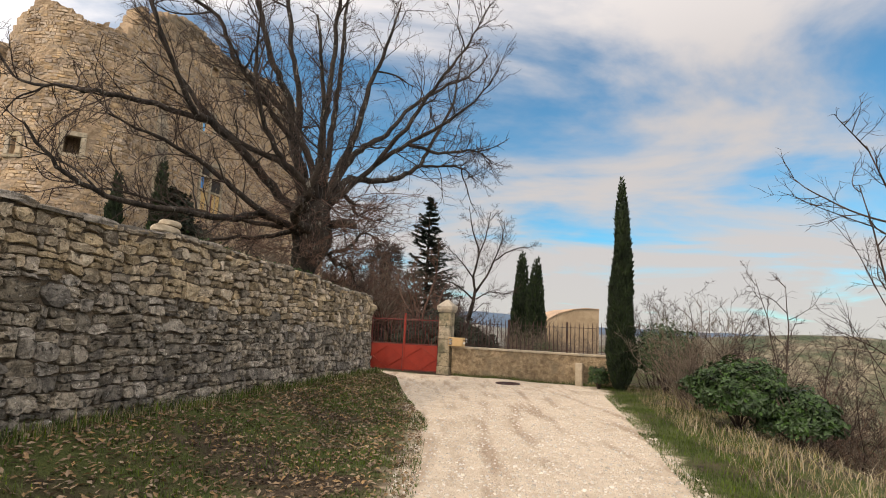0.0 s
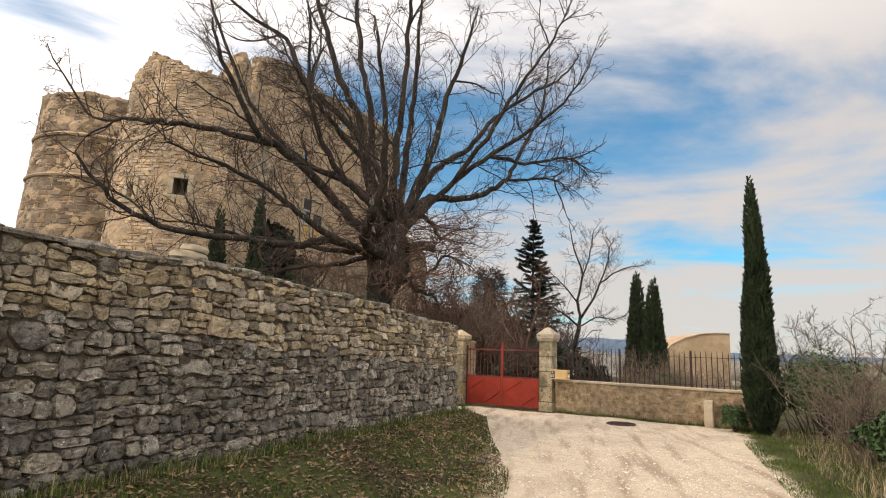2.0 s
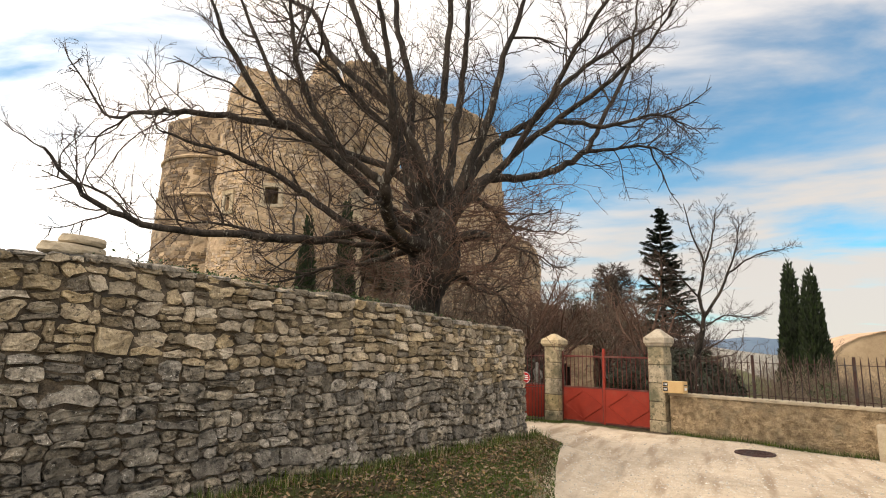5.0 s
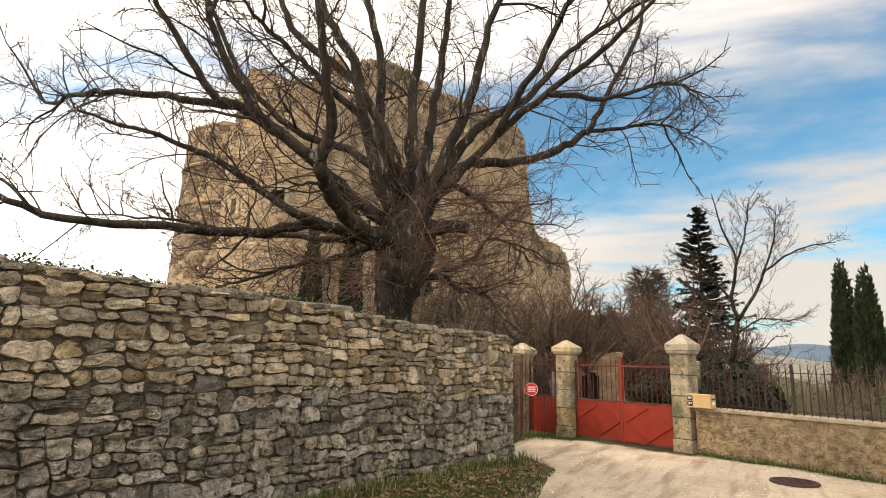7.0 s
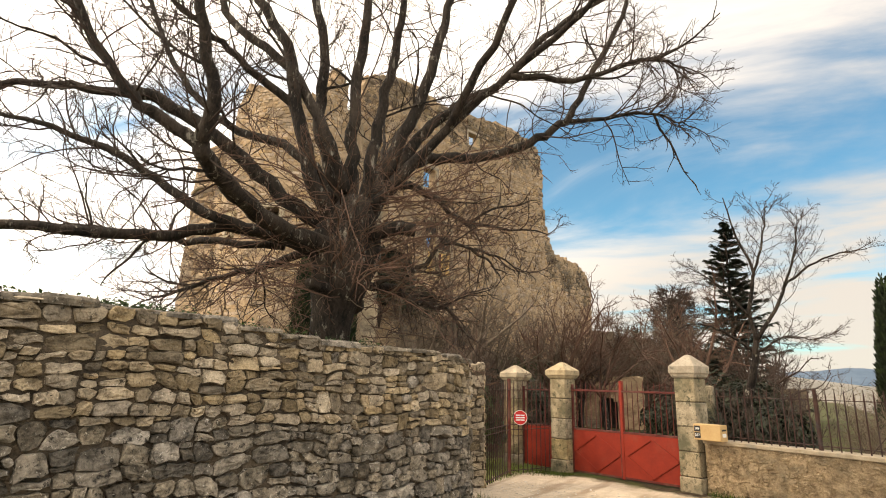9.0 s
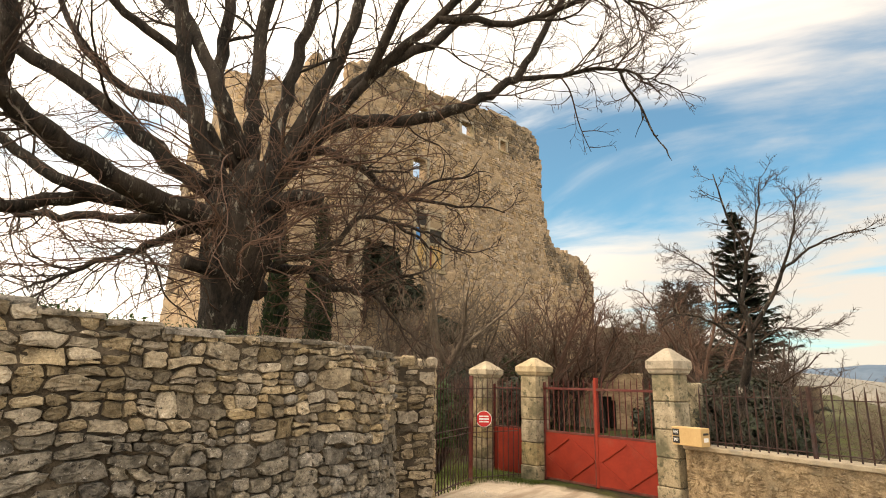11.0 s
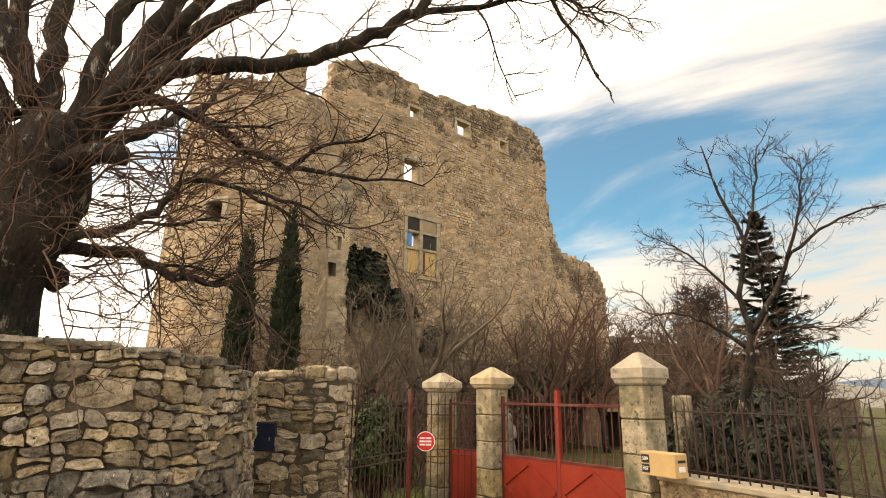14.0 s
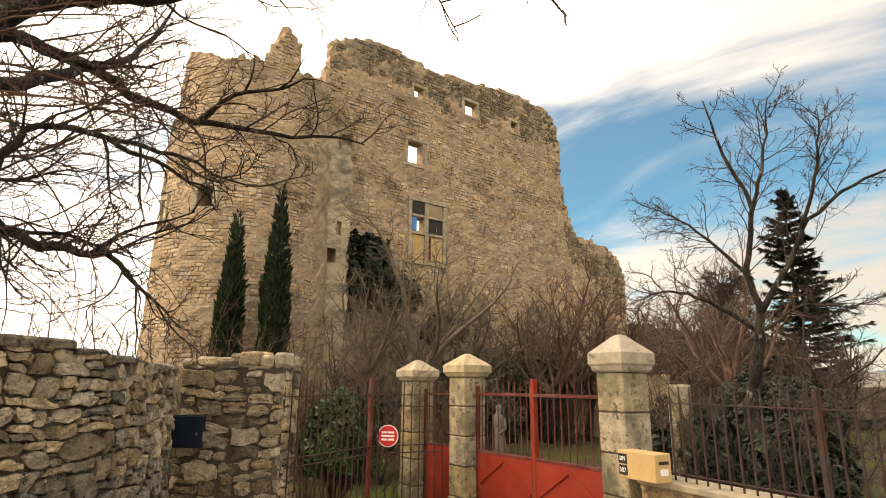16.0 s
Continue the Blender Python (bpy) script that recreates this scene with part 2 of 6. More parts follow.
M["navy"] = surf("navy", (0.008, 0.014, 0.03), (0.014, 0.022, 0.045), 4, 40, rough=0.4, bump=0.03)
M["sign_red"] = surf("sign_red", (0.55, 0.02, 0.02), (0.62, 0.03, 0.03), 4, 40, rough=0.4, bump=0.02)
M["white"] = surf("white", (0.72, 0.72, 0.7), (0.82, 0.82, 0.8), 4, 40, rough=0.5, bump=0.02)
M["evergreen"] = surf("evergreen", (0.008, 0.012, 0.006), (0.022, 0.03, 0.013), 3, 30, rough=0.6, rnd=0.4, island=True)
M["statue"] = surf("statue", (0.08, 0.077, 0.068), (0.17, 0.163, 0.148), 6, 50, dirt=(0.2, 0.2, 0.19))
M["plaster"] = surf("plaster", (0.24, 0.172, 0.104), (0.352, 0.264, 0.168), 1.2, 14, dirt=(0.4, 0.3, 0.19))
M["roof_tile"] = surf("roof_tile", (0.32, 0.2, 0.12), (0.5, 0.35, 0.22), 1.2, 9, dirt=(0.3, 0.22, 0.15), dirt_amount=0.4)
# blue of distance haze is put into these hills' colour
M["hill_far_haze"] = surf("hill_far_haze", (0.05, 0.085, 0.13), (0.09, 0.13, 0.18), 0.01, 0.08, bump=0.0)
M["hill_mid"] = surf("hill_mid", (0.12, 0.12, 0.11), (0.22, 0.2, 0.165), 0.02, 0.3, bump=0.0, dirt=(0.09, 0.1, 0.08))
M["hill_near"] = surf("hill_near", (0.05, 0.047, 0.028), (0.24, 0.2, 0.135), 0.16, 1.1, bump=0.8, depth=0.8, contrast=0.16, dirt=(0.035, 0.05, 0.02), dirt_amount=0.6)
M["shutter"] = surf("shutter", (0.36, 0.22, 0.08), (0.58, 0.4, 0.17), 3, 30, stretch=(6, 6, 0.6))
# blue of the sky that shows through the cross window
M["blue"] = surf("blue", (0.05, 0.2, 0.5), (0.08, 0.26, 0.58), 4, 20, rough=0.5, bump=0.03)

# ---- mesh helpers ----


def obj(name, bm, material, smooth=False, parent=None):
    me = bpy.data.meshes.new(name)
    bm.normal_update()
    bm.to_mesh(me)
    bm.free()
    for m in (material if isinstance(material, (list, tuple)) else [material]):
        me.materials.append(m)
    if smooth:
        me.polygons.foreach_set("use_smooth", [True] * len(me.polygons))
    ob = new(name, me)
    if parent:
        ob.parent = parent
    return ob


def part(name, bm, material, parent, label="", smooth=False):
    return tagged(obj(name, bm, material, smooth, parent), label)


def raw(name, verts, faces, material, smooth=False, parent=None):
    me = bpy.data.meshes.new(name)
    me.from_pydata(verts, [], faces)
    me.materials.append(material)
    if smooth:
        me.polygons.foreach_set("use_smooth", [True] * len(me.polygons))
    me.update()
    ob = new(name, me)
    if parent:
        ob.parent = parent
    return ob


def empty(name, m, label, category, group="", kind=""):
    ob = new(name)
    ob.empty_display_size = 0.1
    ob.matrix_world = m
    return tagged(ob, label, category, group, kind)


def box(bm, x0, x1, y0, y1, z0, z1, bevel=0.0, m=None):
    vs = [bm.verts.new((x, y, z)) for x in (x0, x1) for y in (y0, y1) for z in (z0, z1)]
    fs = [bm.faces.new([vs[i] for i in q]) for q in ((0, 1, 3, 2), (4, 6, 7, 5), (0, 4, 5, 1), (2, 3, 7, 6), (0, 2, 6, 4), (1, 5, 7, 3))]
    if bevel:
        es = list({e for f in fs for e in f.edges})
        r = bmesh.ops.bevel(bm, geom=es, offset=bevel, segments=1, profile=0.5, affect="EDGES")
        vs = list({v for f in r["faces"] for v in f.verts})
    if m is not None:
        bmesh.ops.transform(bm, matrix=m, verts=vs)
    return bm


def block(*a, **k):
    return box(bmesh.new(), *a, **k)


def tube(verts, faces, pts, radii, sides=6, cap=True):
    """A tapered tube along points, added to plain lists."""
    base = len(verts)
    prev = None
    n = len(pts)
    for i, p in enumerate(pts):
        d = (pts[min(i + 1, n - 1)] - pts[max(i - 1, 0)])
        d = d.normalized() if d.length > 1e-9 else Vector((0, 0, 1))
        if prev is None:
            a = d.orthogonal().normalized()
        else:
            a = (prev - d * prev.dot(d))
            a = a.normalized() if a.length > 1e-6 else d.orthogonal().normalized()
        prev = a
        b = d.cross(a)
        for k in range(sides):
            w = 2 * math.pi * k / sides
            verts.append(p + (a * math.cos(w) + b * math.sin(w)) * radii[i])
    for i in range(n - 1):
        for k in range(sides):
            k2 = (k + 1) % sides
            faces.append((base + i * sides + k, base + i * sides + k2, base + (i + 1) * sides + k2, base + (i + 1) * sides + k))
    if cap:
        faces.append(tuple(base + (n - 1) * sides + k for k in range(sides)))
        faces.append(tuple(base + k for k in reversed(range(sides))))


def spline(pts, n):
    """A smooth line (Catmull-Rom) through a few points, n steps a span."""
    p = [Vector(q) for q in pts]
    p = [2 * p[0] - p[1]] + p + [2 * p[-1] - p[-2]]
    out = []
    for i in range(1, len(p) - 2):
        for k in range(n):
            t = k / n
            out.append(0.5 * (2 * p[i] + (p[i + 1] - p[i - 1]) * t + (2 * p[i - 1] - 5 * p[i] + 4 * p[i + 1] - p[i + 2]) * t * t + (3 * p[i] - p[i - 1] - 3 * p[i + 1] + p[i + 2]) * t ** 3))
    return out + [p[-2]]


# ---- ground ----
WALL_A, WALL_SLOPE = (-3.54, 5.02), 0.2242


def wall_x(y):
    return WALL_A[0] + (y - WALL_A[1]) * WALL_SLOPE


def wall_edge(y):
    """Plan line of the long wall's face, with its rounded end."""
    if y < 12.9:
        return wall_x(y)
    if y < 13.5:
        return -1.79
    return max(-4.2, -1.79 - 1.05 * (y - 13.5))


def smooth01(v):
    v = max(0.0, min(1.0, v))
    return v * v * (3 - 2 * v)


def road_edges(y):
    left = -0.45 - 0.9 * smooth01((y - 8) / 6) - 1.6 * smooth01((y - 13.2) / 2.5)
    right = 2.3 + 0.19 * (y - 4)
    return left, right


def ground_z(x, y):
    """Height of the ground: level road, a bank against the stone wall, earth held behind it, a drop to the valley."""
    z = 0.09 - 0.006 * max(0.0, y - 8)
    z = max(z, 0.0)
    d = x - wall_edge(y)
    if y < 16:
        f = 1 - smooth01((y - 13.2) / 1.6)
        z += f * 0.36 * (1 - smooth01(d / 2.0))
    behind = smooth01((-d - 0.28) / 0.25) * (1 - smooth01((y - 13.6) / 1.6))
    z += behind * 1.3
    west = smooth01((-x - 6.0) / 9.0)
    z += west * 1.6 * smooth01((y + 10) / 20)
    edge = road_edges(min(max(y, 0), 16.0))[1] + 1.2
    if y < 17.5:
        drop = smooth01((x - edge) / 9.0)
        z -= drop * 3.8
    else:
        drop = smooth01((x - 8.5) / 9.0)
        z -= drop * 3.8
    z -= 5.0 * smooth01((y - 52) / 60) + 14 * smooth01((x - 22) / 50)
    z += 0.03 * noise.noise((x * 0.8, y * 0.8, 0)) + 0.012 * noise.noise((x * 3, y * 3, 4))
    return z


def axis(lo, hi, near0, near1, step):
    a = list(np.arange(near0, near1 + 1e-6, step))
    s, v = step, near1
    while v < hi:
        s *= 1.22
        v += s
        a.append(v)
    s, v = step, near0
    while v > lo:
        s *= 1.22
        v -= s
        a.insert(0, v)
    return a


def build_ground():
    xs, ys = axis(-2600, 2600, -4.2, 6.2, 0.13), axis(-900, 2600, 2.5, 19.5, 0.13)
    verts, kind = [], []
    for y in ys:
        l, r = road_edges(y)
        for x in xs:
            verts.append((x, y, ground_z(x, y)))
            e = min(x - l, r - x) if y < 16.3 else min(x - l, r - x, 17.6 - y + 0.2 * x * -1)
            if y >= 15.2:
                e = min(x + 3.6, r - x, 18.9 - 0.30 * (x + 2.7) - y) if x < 0.3 else min(r - x, 18.2 - 0.486 * (x - 0.3) - y)
            kind.append(max(-1.0, min(1.0, e)))
    w = len(xs)
    faces = [(j * w + i, j * w + i + 1, (j + 1) * w + i + 1, (j + 1) * w + i) for j in range(len(ys) - 1) for i in range(w - 1)]
    m = bpy.data.materials.new("ground")
    m.use_nodes = True
    n, l = m.node_tree.nodes, m.node_tree.links
    b = n["Principled BSDF"]
    b.inputs["Roughness"].default_value, b.inputs["Specular IOR Level"].default_value = 0.95, 0.2
    geo = n.new("ShaderNodeNewGeometry")

    def tex(s, d, ro=0.6, dist=0.0):
        t = n.new("ShaderNodeTexNoise")
        t.inputs["Scale"].default_value, t.inputs["Detail"].default_value = s, d
        t.inputs["Roughness"].default_value, t.inputs["Distortion"].default_value = ro, dist
        l.new(geo.outputs["Position"], t.inputs["Vector"])
        return t.outputs["Fac"]

    def rng(src, a, c, d=0.0, e=1.0):
        q = n.new("ShaderNodeMapRange")
        for k, v in (("From Min", a), ("From Max", c), ("To Min", d), ("To Max", e)):
            q.inputs[k].default_value = v
        l.new(src, q.inputs["Value"])
        return q.outputs[0]

    def mix(f, a, c):
        q = n.new("ShaderNodeMix")
        q.data_type = "RGBA"
        l.new(f, q.inputs["Factor"])
        for s, v in ((6, a), (7, c)):
            if isinstance(v, tuple):
                q.inputs[s].default_value = (*v, 1)
            else:
                l.new(v, q.inputs[s])
        return q.outputs[2]
    coarse, mid, fine = tex(0.9, 6), tex(7, 5), tex(70, 4, 0.75)
    road = mix(rng(mid, 0.35, 0.65), (0.46, 0.36, 0.255), (0.64, 0.53, 0.39))
    road = mix(rng(fine, 0.35, 0.7), road, (0.6, 0.52, 0.42))
    road = mix(rng(coarse, 0.5, 0.7, 0.0, 0.6), road, (0.38, 0.3, 0.21))
    mp2 = n.new("ShaderNodeMapping")
    mp2.inputs["Scale"].default_value, mp2.inputs["Rotation"].default_value = (2.2, 0.28, 1), (0, 0, radians(9))
    l.new(geo.outputs["Position"], mp2.inputs["Vector"])
    tr = n.new("ShaderNodeTexNoise")
    tr.inputs["Scale"].default_value, tr.inputs["Detail"].default_value = 1.6, 5
    l.new(mp2.outputs[0], tr.inputs["Vector"])
    road = mix(rng(tr.outputs["Fac"], 0.5, 0.66, 0.0, 0.75), road, (0.3, 0.215, 0.145))
    soil = mix(rng(mid, 0.35, 0.65), (0.03, 0.021, 0.013), (0.085, 0.062, 0.038))
    grass = mix(rng(fine, 0.3, 0.7), (0.024, 0.036, 0.009), (0.1, 0.112, 0.03))
    verge = mix(rng(coarse, 0.42, 0.56), soil, grass)
    at = n.new("ShaderNodeAttribute")
    at.attribute_name = "road"
    jit = n.new("ShaderNodeMath")
    jit.operation = "MULTIPLY_ADD"
    jit.inputs[1].default_value = 0.9
    l.new(tex(2.2, 6, 0.7), jit.inputs[0])
    l.new(at.outputs["Fac"], jit.inputs[2])
    f = rng(jit.outputs[0], 0.32, 0.62)
    l.new(mix(f, verge, road), b.inputs["Base Color"])
    bp = n.new("ShaderNodeBump")
    bp.inputs["Strength"].default_value, bp.inputs["Distance"].default_value = 0.9, 0.03
    l.new(fine, bp.inputs["Height"])
    l.new(bp.outputs[0], b.inputs["Normal"])
    g = raw("ground", verts, faces, m, True)
    g.data.attributes.new("road", "FLOAT", "POINT").data.foreach_set("value", kind)
    tagged(g, "pale gravel road between grassy, leaf-strewn verges", "ground", kind="structure")


build_ground()

# ---- the long rubble wall ----
WALL_LINE = [(-6.5, -8.2), (-3.54, 5.02), (-1.79, 12.85), (-1.79, 13.35), (-2.05, 13.95), (-2.6, 14.5), (-3.3, 15.0), (-4.1, 15.5)]


class Line:
    """A plan line, walked by length; the outward side is to its right."""

    def __init__(self, pts):
        self.p = [Vector((*q, 0)) for q in pts]
        self.s = [0.0]
        for a, b in zip(self.p, self.p[1:]):
            self.s.append(self.s[-1] + (b - a).length)
        self.length = self.s[-1]

    def at(self, u):
        u = max(0.0, min(self.length - 1e-6, u))
        i = max(k for k in range(len(self.s) - 1) if self.s[k] <= u)
        a, b = self.p[i], self.p[i + 1]
        d = (b - a).normalized()
        # turn the normal smoothly near a bend
        nrm = Vector((d.y, -d.x, 0))
        w = 0.25
        for j, side in ((i, -1), (i + 1, 1)):
            if 0 < j < len(self.p) - 1 and abs(u - self.s[j]) < w:
                e = (self.p[j] - self.p[j - 1]).normalized() if side < 0 else (self.p[j + 1] - self.p[j]).normalized()
                k = 0.5 * (1 - abs(u - self.s[j]) / w)
                nrm = (nrm * (1 - k) + Vector((e.y, -e.x, 0)) * k).normalized()
        return a + d * (u - self.s[i]), nrm


def top_z(y):
    return 2.42 - 0.056 * max(0.0, y - 8.0) + 0.03 * math.sin(y * 2.1)


def clip(poly, a, b, c):
    """Keep the side a*x + b*y <= c of a polygon."""
    out = []
    for p, q in zip(poly, poly[1:] + poly[:1]):
        fp, fq = a * p[0] + b * p[1] - c, a * q[0] + b * q[1] - c
        if fp <= 0:
            out.append(p)
        if (fp < 0 < fq) or (fq < 0 < fp):
            t = fp / (fp - fq)
            out.append((p[0] + (q[0] - p[0]) * t, p[1] + (q[1] - p[1]) * t))
    return out


def coursed(length, low, high, rng, size=0.82, joint=0.005):
    """Roughly squared rubble: wavy courses cut into blocks, blocks cut again, corners knocked off."""
    out = []

    def cut(u0, u1, v0, v1):
        w, h = u1 - u0, v1 - v0
        big = size * rng.uniform(0.7, 1.5)
        if w > 0.34 * big and (w > 1.2 * h or rng.random() < 0.25):
            m = u0 + w * rng.uniform(0.3, 0.7)
            cut(u0, m, v0, v1)
            cut(m, u1, v0, v1)
        elif h > 0.17 * big and h > 0.5 * w:
            m = v0 + h * rng.uniform(0.3, 0.7)
            cut(u0, u1, v0, m)
            cut(u0, u1, m, v1)
        else:
            j = lambda: joint * rng.uniform(0.3, 1.0) + rng.uniform(0, 0.05) * min(w, h)
            a, b, c, d = (u0 + j(), v0 + j()), (u1 - j(), v0 + j()), (u1 - j(), v1 - j()), (u0 + j(), v1 - j())
            poly = []
            for p, q, s in ((a, d, b), (b, a, c), (c, b, d), (d, c, a)):
                if rng.random() < 0.75:
                    k = rng.uniform(0.12, 0.38)
                    poly += [(p[0] + (q[0] - p[0]) * k, p[1] + (q[1] - p[1]) * k), (p[0] + (s[0] - p[0]) * k * 0.8, p[1] + (s[1] - p[1]) * k * 0.8)]
                else:
                    poly.append(p)
            poly = [(x + 0.05 * noise.noise((x * 2.1, y * 2.6, 6)) + 0.05 * noise.noise((x * 7, y * 8, 1)), y + 0.08 * noise.noise((x * 0.9, y * 0.9, 9)) + 0.02 * noise.noise((x * 3.1, y * 2.6, 4)) + 0.03 * noise.noise((x * 8, y * 8, 2))) for x, y in poly]
            lo, hi = low((u0 + u1) / 2), high((u0 + u1) / 2)
            if sum(p[1] for p in poly) / len(poly) < lo - 0.1:
                return
            poly = clip(clip(clip(poly, 0, 1, hi), 1, 0, length), -1, 0, 0)
            if len(poly) >= 3 and 0.5 * abs(sum(p[0] * q[1] - q[0] * p[1] for p, q in zip(poly, poly[1:] + poly[:1]))) > 0.0006:
                out.append(poly)
    v = -0.3
    while v < 3.0:
        h = size * rng.uniform(0.2, 0.36)
        u = -rng.uniform(0, 0.5)
        while u < length:
            w = size * rng.uniform(0.35, 0.9)
            cut(u, u + w, v, v + h)
            u += w
        v += h
    return out


def stone_geo(poly, put, rng, proud=0.035):
    """One stone over a polygon: sunk foot, worn shoulder, uneven face. Few triangles."""
    n = len(poly)
    cu, cv = sum(p[0] for p in poly) / n, sum(p[1] for p in poly) / n
    # break long edges a little
    ring = []
    for p, q in zip(poly, poly[1:] + poly[:1]):
        ln = math.hypot(q[0] - p[0], q[1] - p[1])
        ring.append(p)
        if ln > 0.055:
            j = ln * 0.13
            ring.append(((p[0] + q[0]) / 2 + rng.uniform(-j, j), (p[1] + q[1]) / 2 + rng.uniform(-j, j)))
    out = rng.uniform(0.1, 1.4) * proud
    tilt_u, tilt_v = rng.uniform(-0.24, 0.24), rng.uniform(-0.3, 0.3)
    verts, faces = [], []
    m = len(ring)
    for k, (shrink, dep) in enumerate(((1.0, -0.05), (0.995, 0.5 * out), (0.95, 0.93 * out), (0.62, out))):
        for p in ring:
            s = shrink + (rng.uniform(-0.06, 0.02) if k else 0)
            u, v = cu + (p[0] - cu) * s, cv + (p[1] - cv) * s
            d = dep + ((u - cu) * tilt_u + (v - cv) * tilt_v + rng.uniform(-0.009, 0.009) if k else 0)
            verts.append(put(u, v, d))
    verts.append(put(cu + rng.uniform(-0.25, 0.25) * (ring[0][0] - cu), cv + rng.uniform(-0.2, 0.2) * (ring[0][1] - cv), out + rng.uniform(-0.004, 0.014)))
    for k in range(3):
        for i in range(m):
            j = (i + 1) % m
            faces.append((k * m + i, k * m + j, (k + 1) * m + j, (k + 1) * m + i))
    for i in range(m):
        faces.append((3 * m + i, 3 * m + (i + 1) % m, 4 * m))
    return verts, faces


WALL = Line(WALL_LINE)


def wall_top_at(u):
    p, _ = WALL.at(u)
    return top_z(p.y)


def wall_low_at(u):
    p, _ = WALL.at(u)
    return ground_z(p.x + 0.1, p.y)


def build_long_wall():
    root = empty("wall_long", pose(0, 0, 0), "long dry rubble garden wall, grey below and sandy above", "wall", kind="structure")
    # the core
    bm = bmesh.new()
    rows = []
    n = 90
    for i in range(n + 1):
        u = WALL.length * i / n
        p, q = WALL.at(u)
        inner = p - q * 0.45
        t = wall_top_at(u) - 0.02
        if i == n:
            inner = p - q * 0.2
        rows.append([bm.verts.new(v) for v in ((p.x, p.y, -0.4), (p.x, p.y, t), (inner.x, inner.y, t - 0.03), (inner.x, inner.y, -0.4))])
    for a, b in zip(rows, rows[1:]):
        for k in range(3):
            bm.faces.new((a[k], b[k], b[k + 1], a[k + 1]))
    bm.faces.new(rows[0])
    bm.faces.new(rows[-1][::-1])
    part("wall_core", bm, M["mortar"], root)
    return root


LONG_WALL = build_long_wall()

# ---- pillars ----


def pillar(x, y, turn, w, cap, z0, z_cap, z_apex, label, joints):
    root = empty("gate_pillar", pose(x, y, 0, 0, 0, turn), label, "pillar", "gate pillars")
    n = joints
    h = (z_cap - z0 + 0.15) / n
    for i in range(n):
        a = z0 - 0.15 + h * i
        s = w / 2 + (0.012 if i == 0 else 0)
        part("stone_block", block(-s, s, -s, s, a + 0.006, a + h - 0.006, 0.014), M["pillar"], root)
    s = w / 2 - 0.02
    part("core", block(-s, s, -s, s, z0 - 0.2, z_cap - 0.01), M["mortar"], root)
    # capping stone: neck, slab, hipped top
    bm = bmesh.new()
    c = cap / 2
    hh = z_apex - z_cap
    prof = [(w / 2 + 0.005, 0.0), (w / 2 + 0.03, hh * 0.06), (c - 0.02, hh * 0.16), (c, hh * 0.22), (c, hh * 0.5), (c - 0.02, hh * 0.55), (0.05, hh * 0.97), (0.02, hh)]
    rings = [[bm.verts.new((sx * r, sy * r, z_cap + z)) for sx, sy in ((-1, -1), (1, -1), (1, 1), (-1, 1))] for r, z in prof]
    for a, b in zip(rings, rings[1:]):
        for k in range(4):
            bm.faces.new((a[k], a[(k + 1) % 4], b[(k + 1) % 4], b[k]))
    bm.faces.new(rings[0][::-1])
    bm.faces.new(rings[-1])
    part("cap", bm, M["dressed"] if w < 0.5 else M["pillar"], root, "weathered pyramid cap stone")
    return root


GATE_TURN = -15.9
pillar(0.09, 18.6, -22, 0.4, 0.52, 0.0, 2.02, 2.45, "square yellow stone gate pillar with lichen and pyramid cap", 5)
pillar(-2.70, 19.40, GATE_TURN, 0.4, 0.54, 0.0, 1.98, 2.34, "slim square stone gate pillar with pyramid cap", 5)
pillar(-3.99, 19.70, GATE_TURN, 0.4, 0.54, 0.0, 1.92, 2.28, "slim square stone pillar beside the small gate", 5)


def bar_fence(name, a, b, z0, z1, rails, step, r, material, parent, over=0.12, spear=True):
    """Upright round bars with points between two plan points, on flat rails."""
    a, b = Vector((*a, 0)), Vector((*b, 0))
    n = max(1, round((b - a).length / step))
    ang = math.degrees(math.atan2(b.y - a.y, b.x - a.x))
    verts, faces = [], []
    tube(verts, faces, [Vector((0, 0, z0)), Vector((0, 0, z1)), Vector((0, 0, z1 + over))], [r, r, r * 0.25], 6)
    bar = None
    for i in range(n + 1):
        p = a.lerp(b, i / n)
        if bar is None:
            bar = raw("bar", verts, faces, material, False, parent)
            bar.location = p
        else:
            o = bar.copy()
            scene.collection.objects.link(o)
            o.location = p
    for z in rails:
        ob = part("rail", block(0, (b - a).length, -0.018, 0.018, z - 0.006, z + 0.006, 0.002), material, parent)
        ob.location, ob.rotation_euler = a, (0, 0, radians(ang))


# ---- the double gate ----


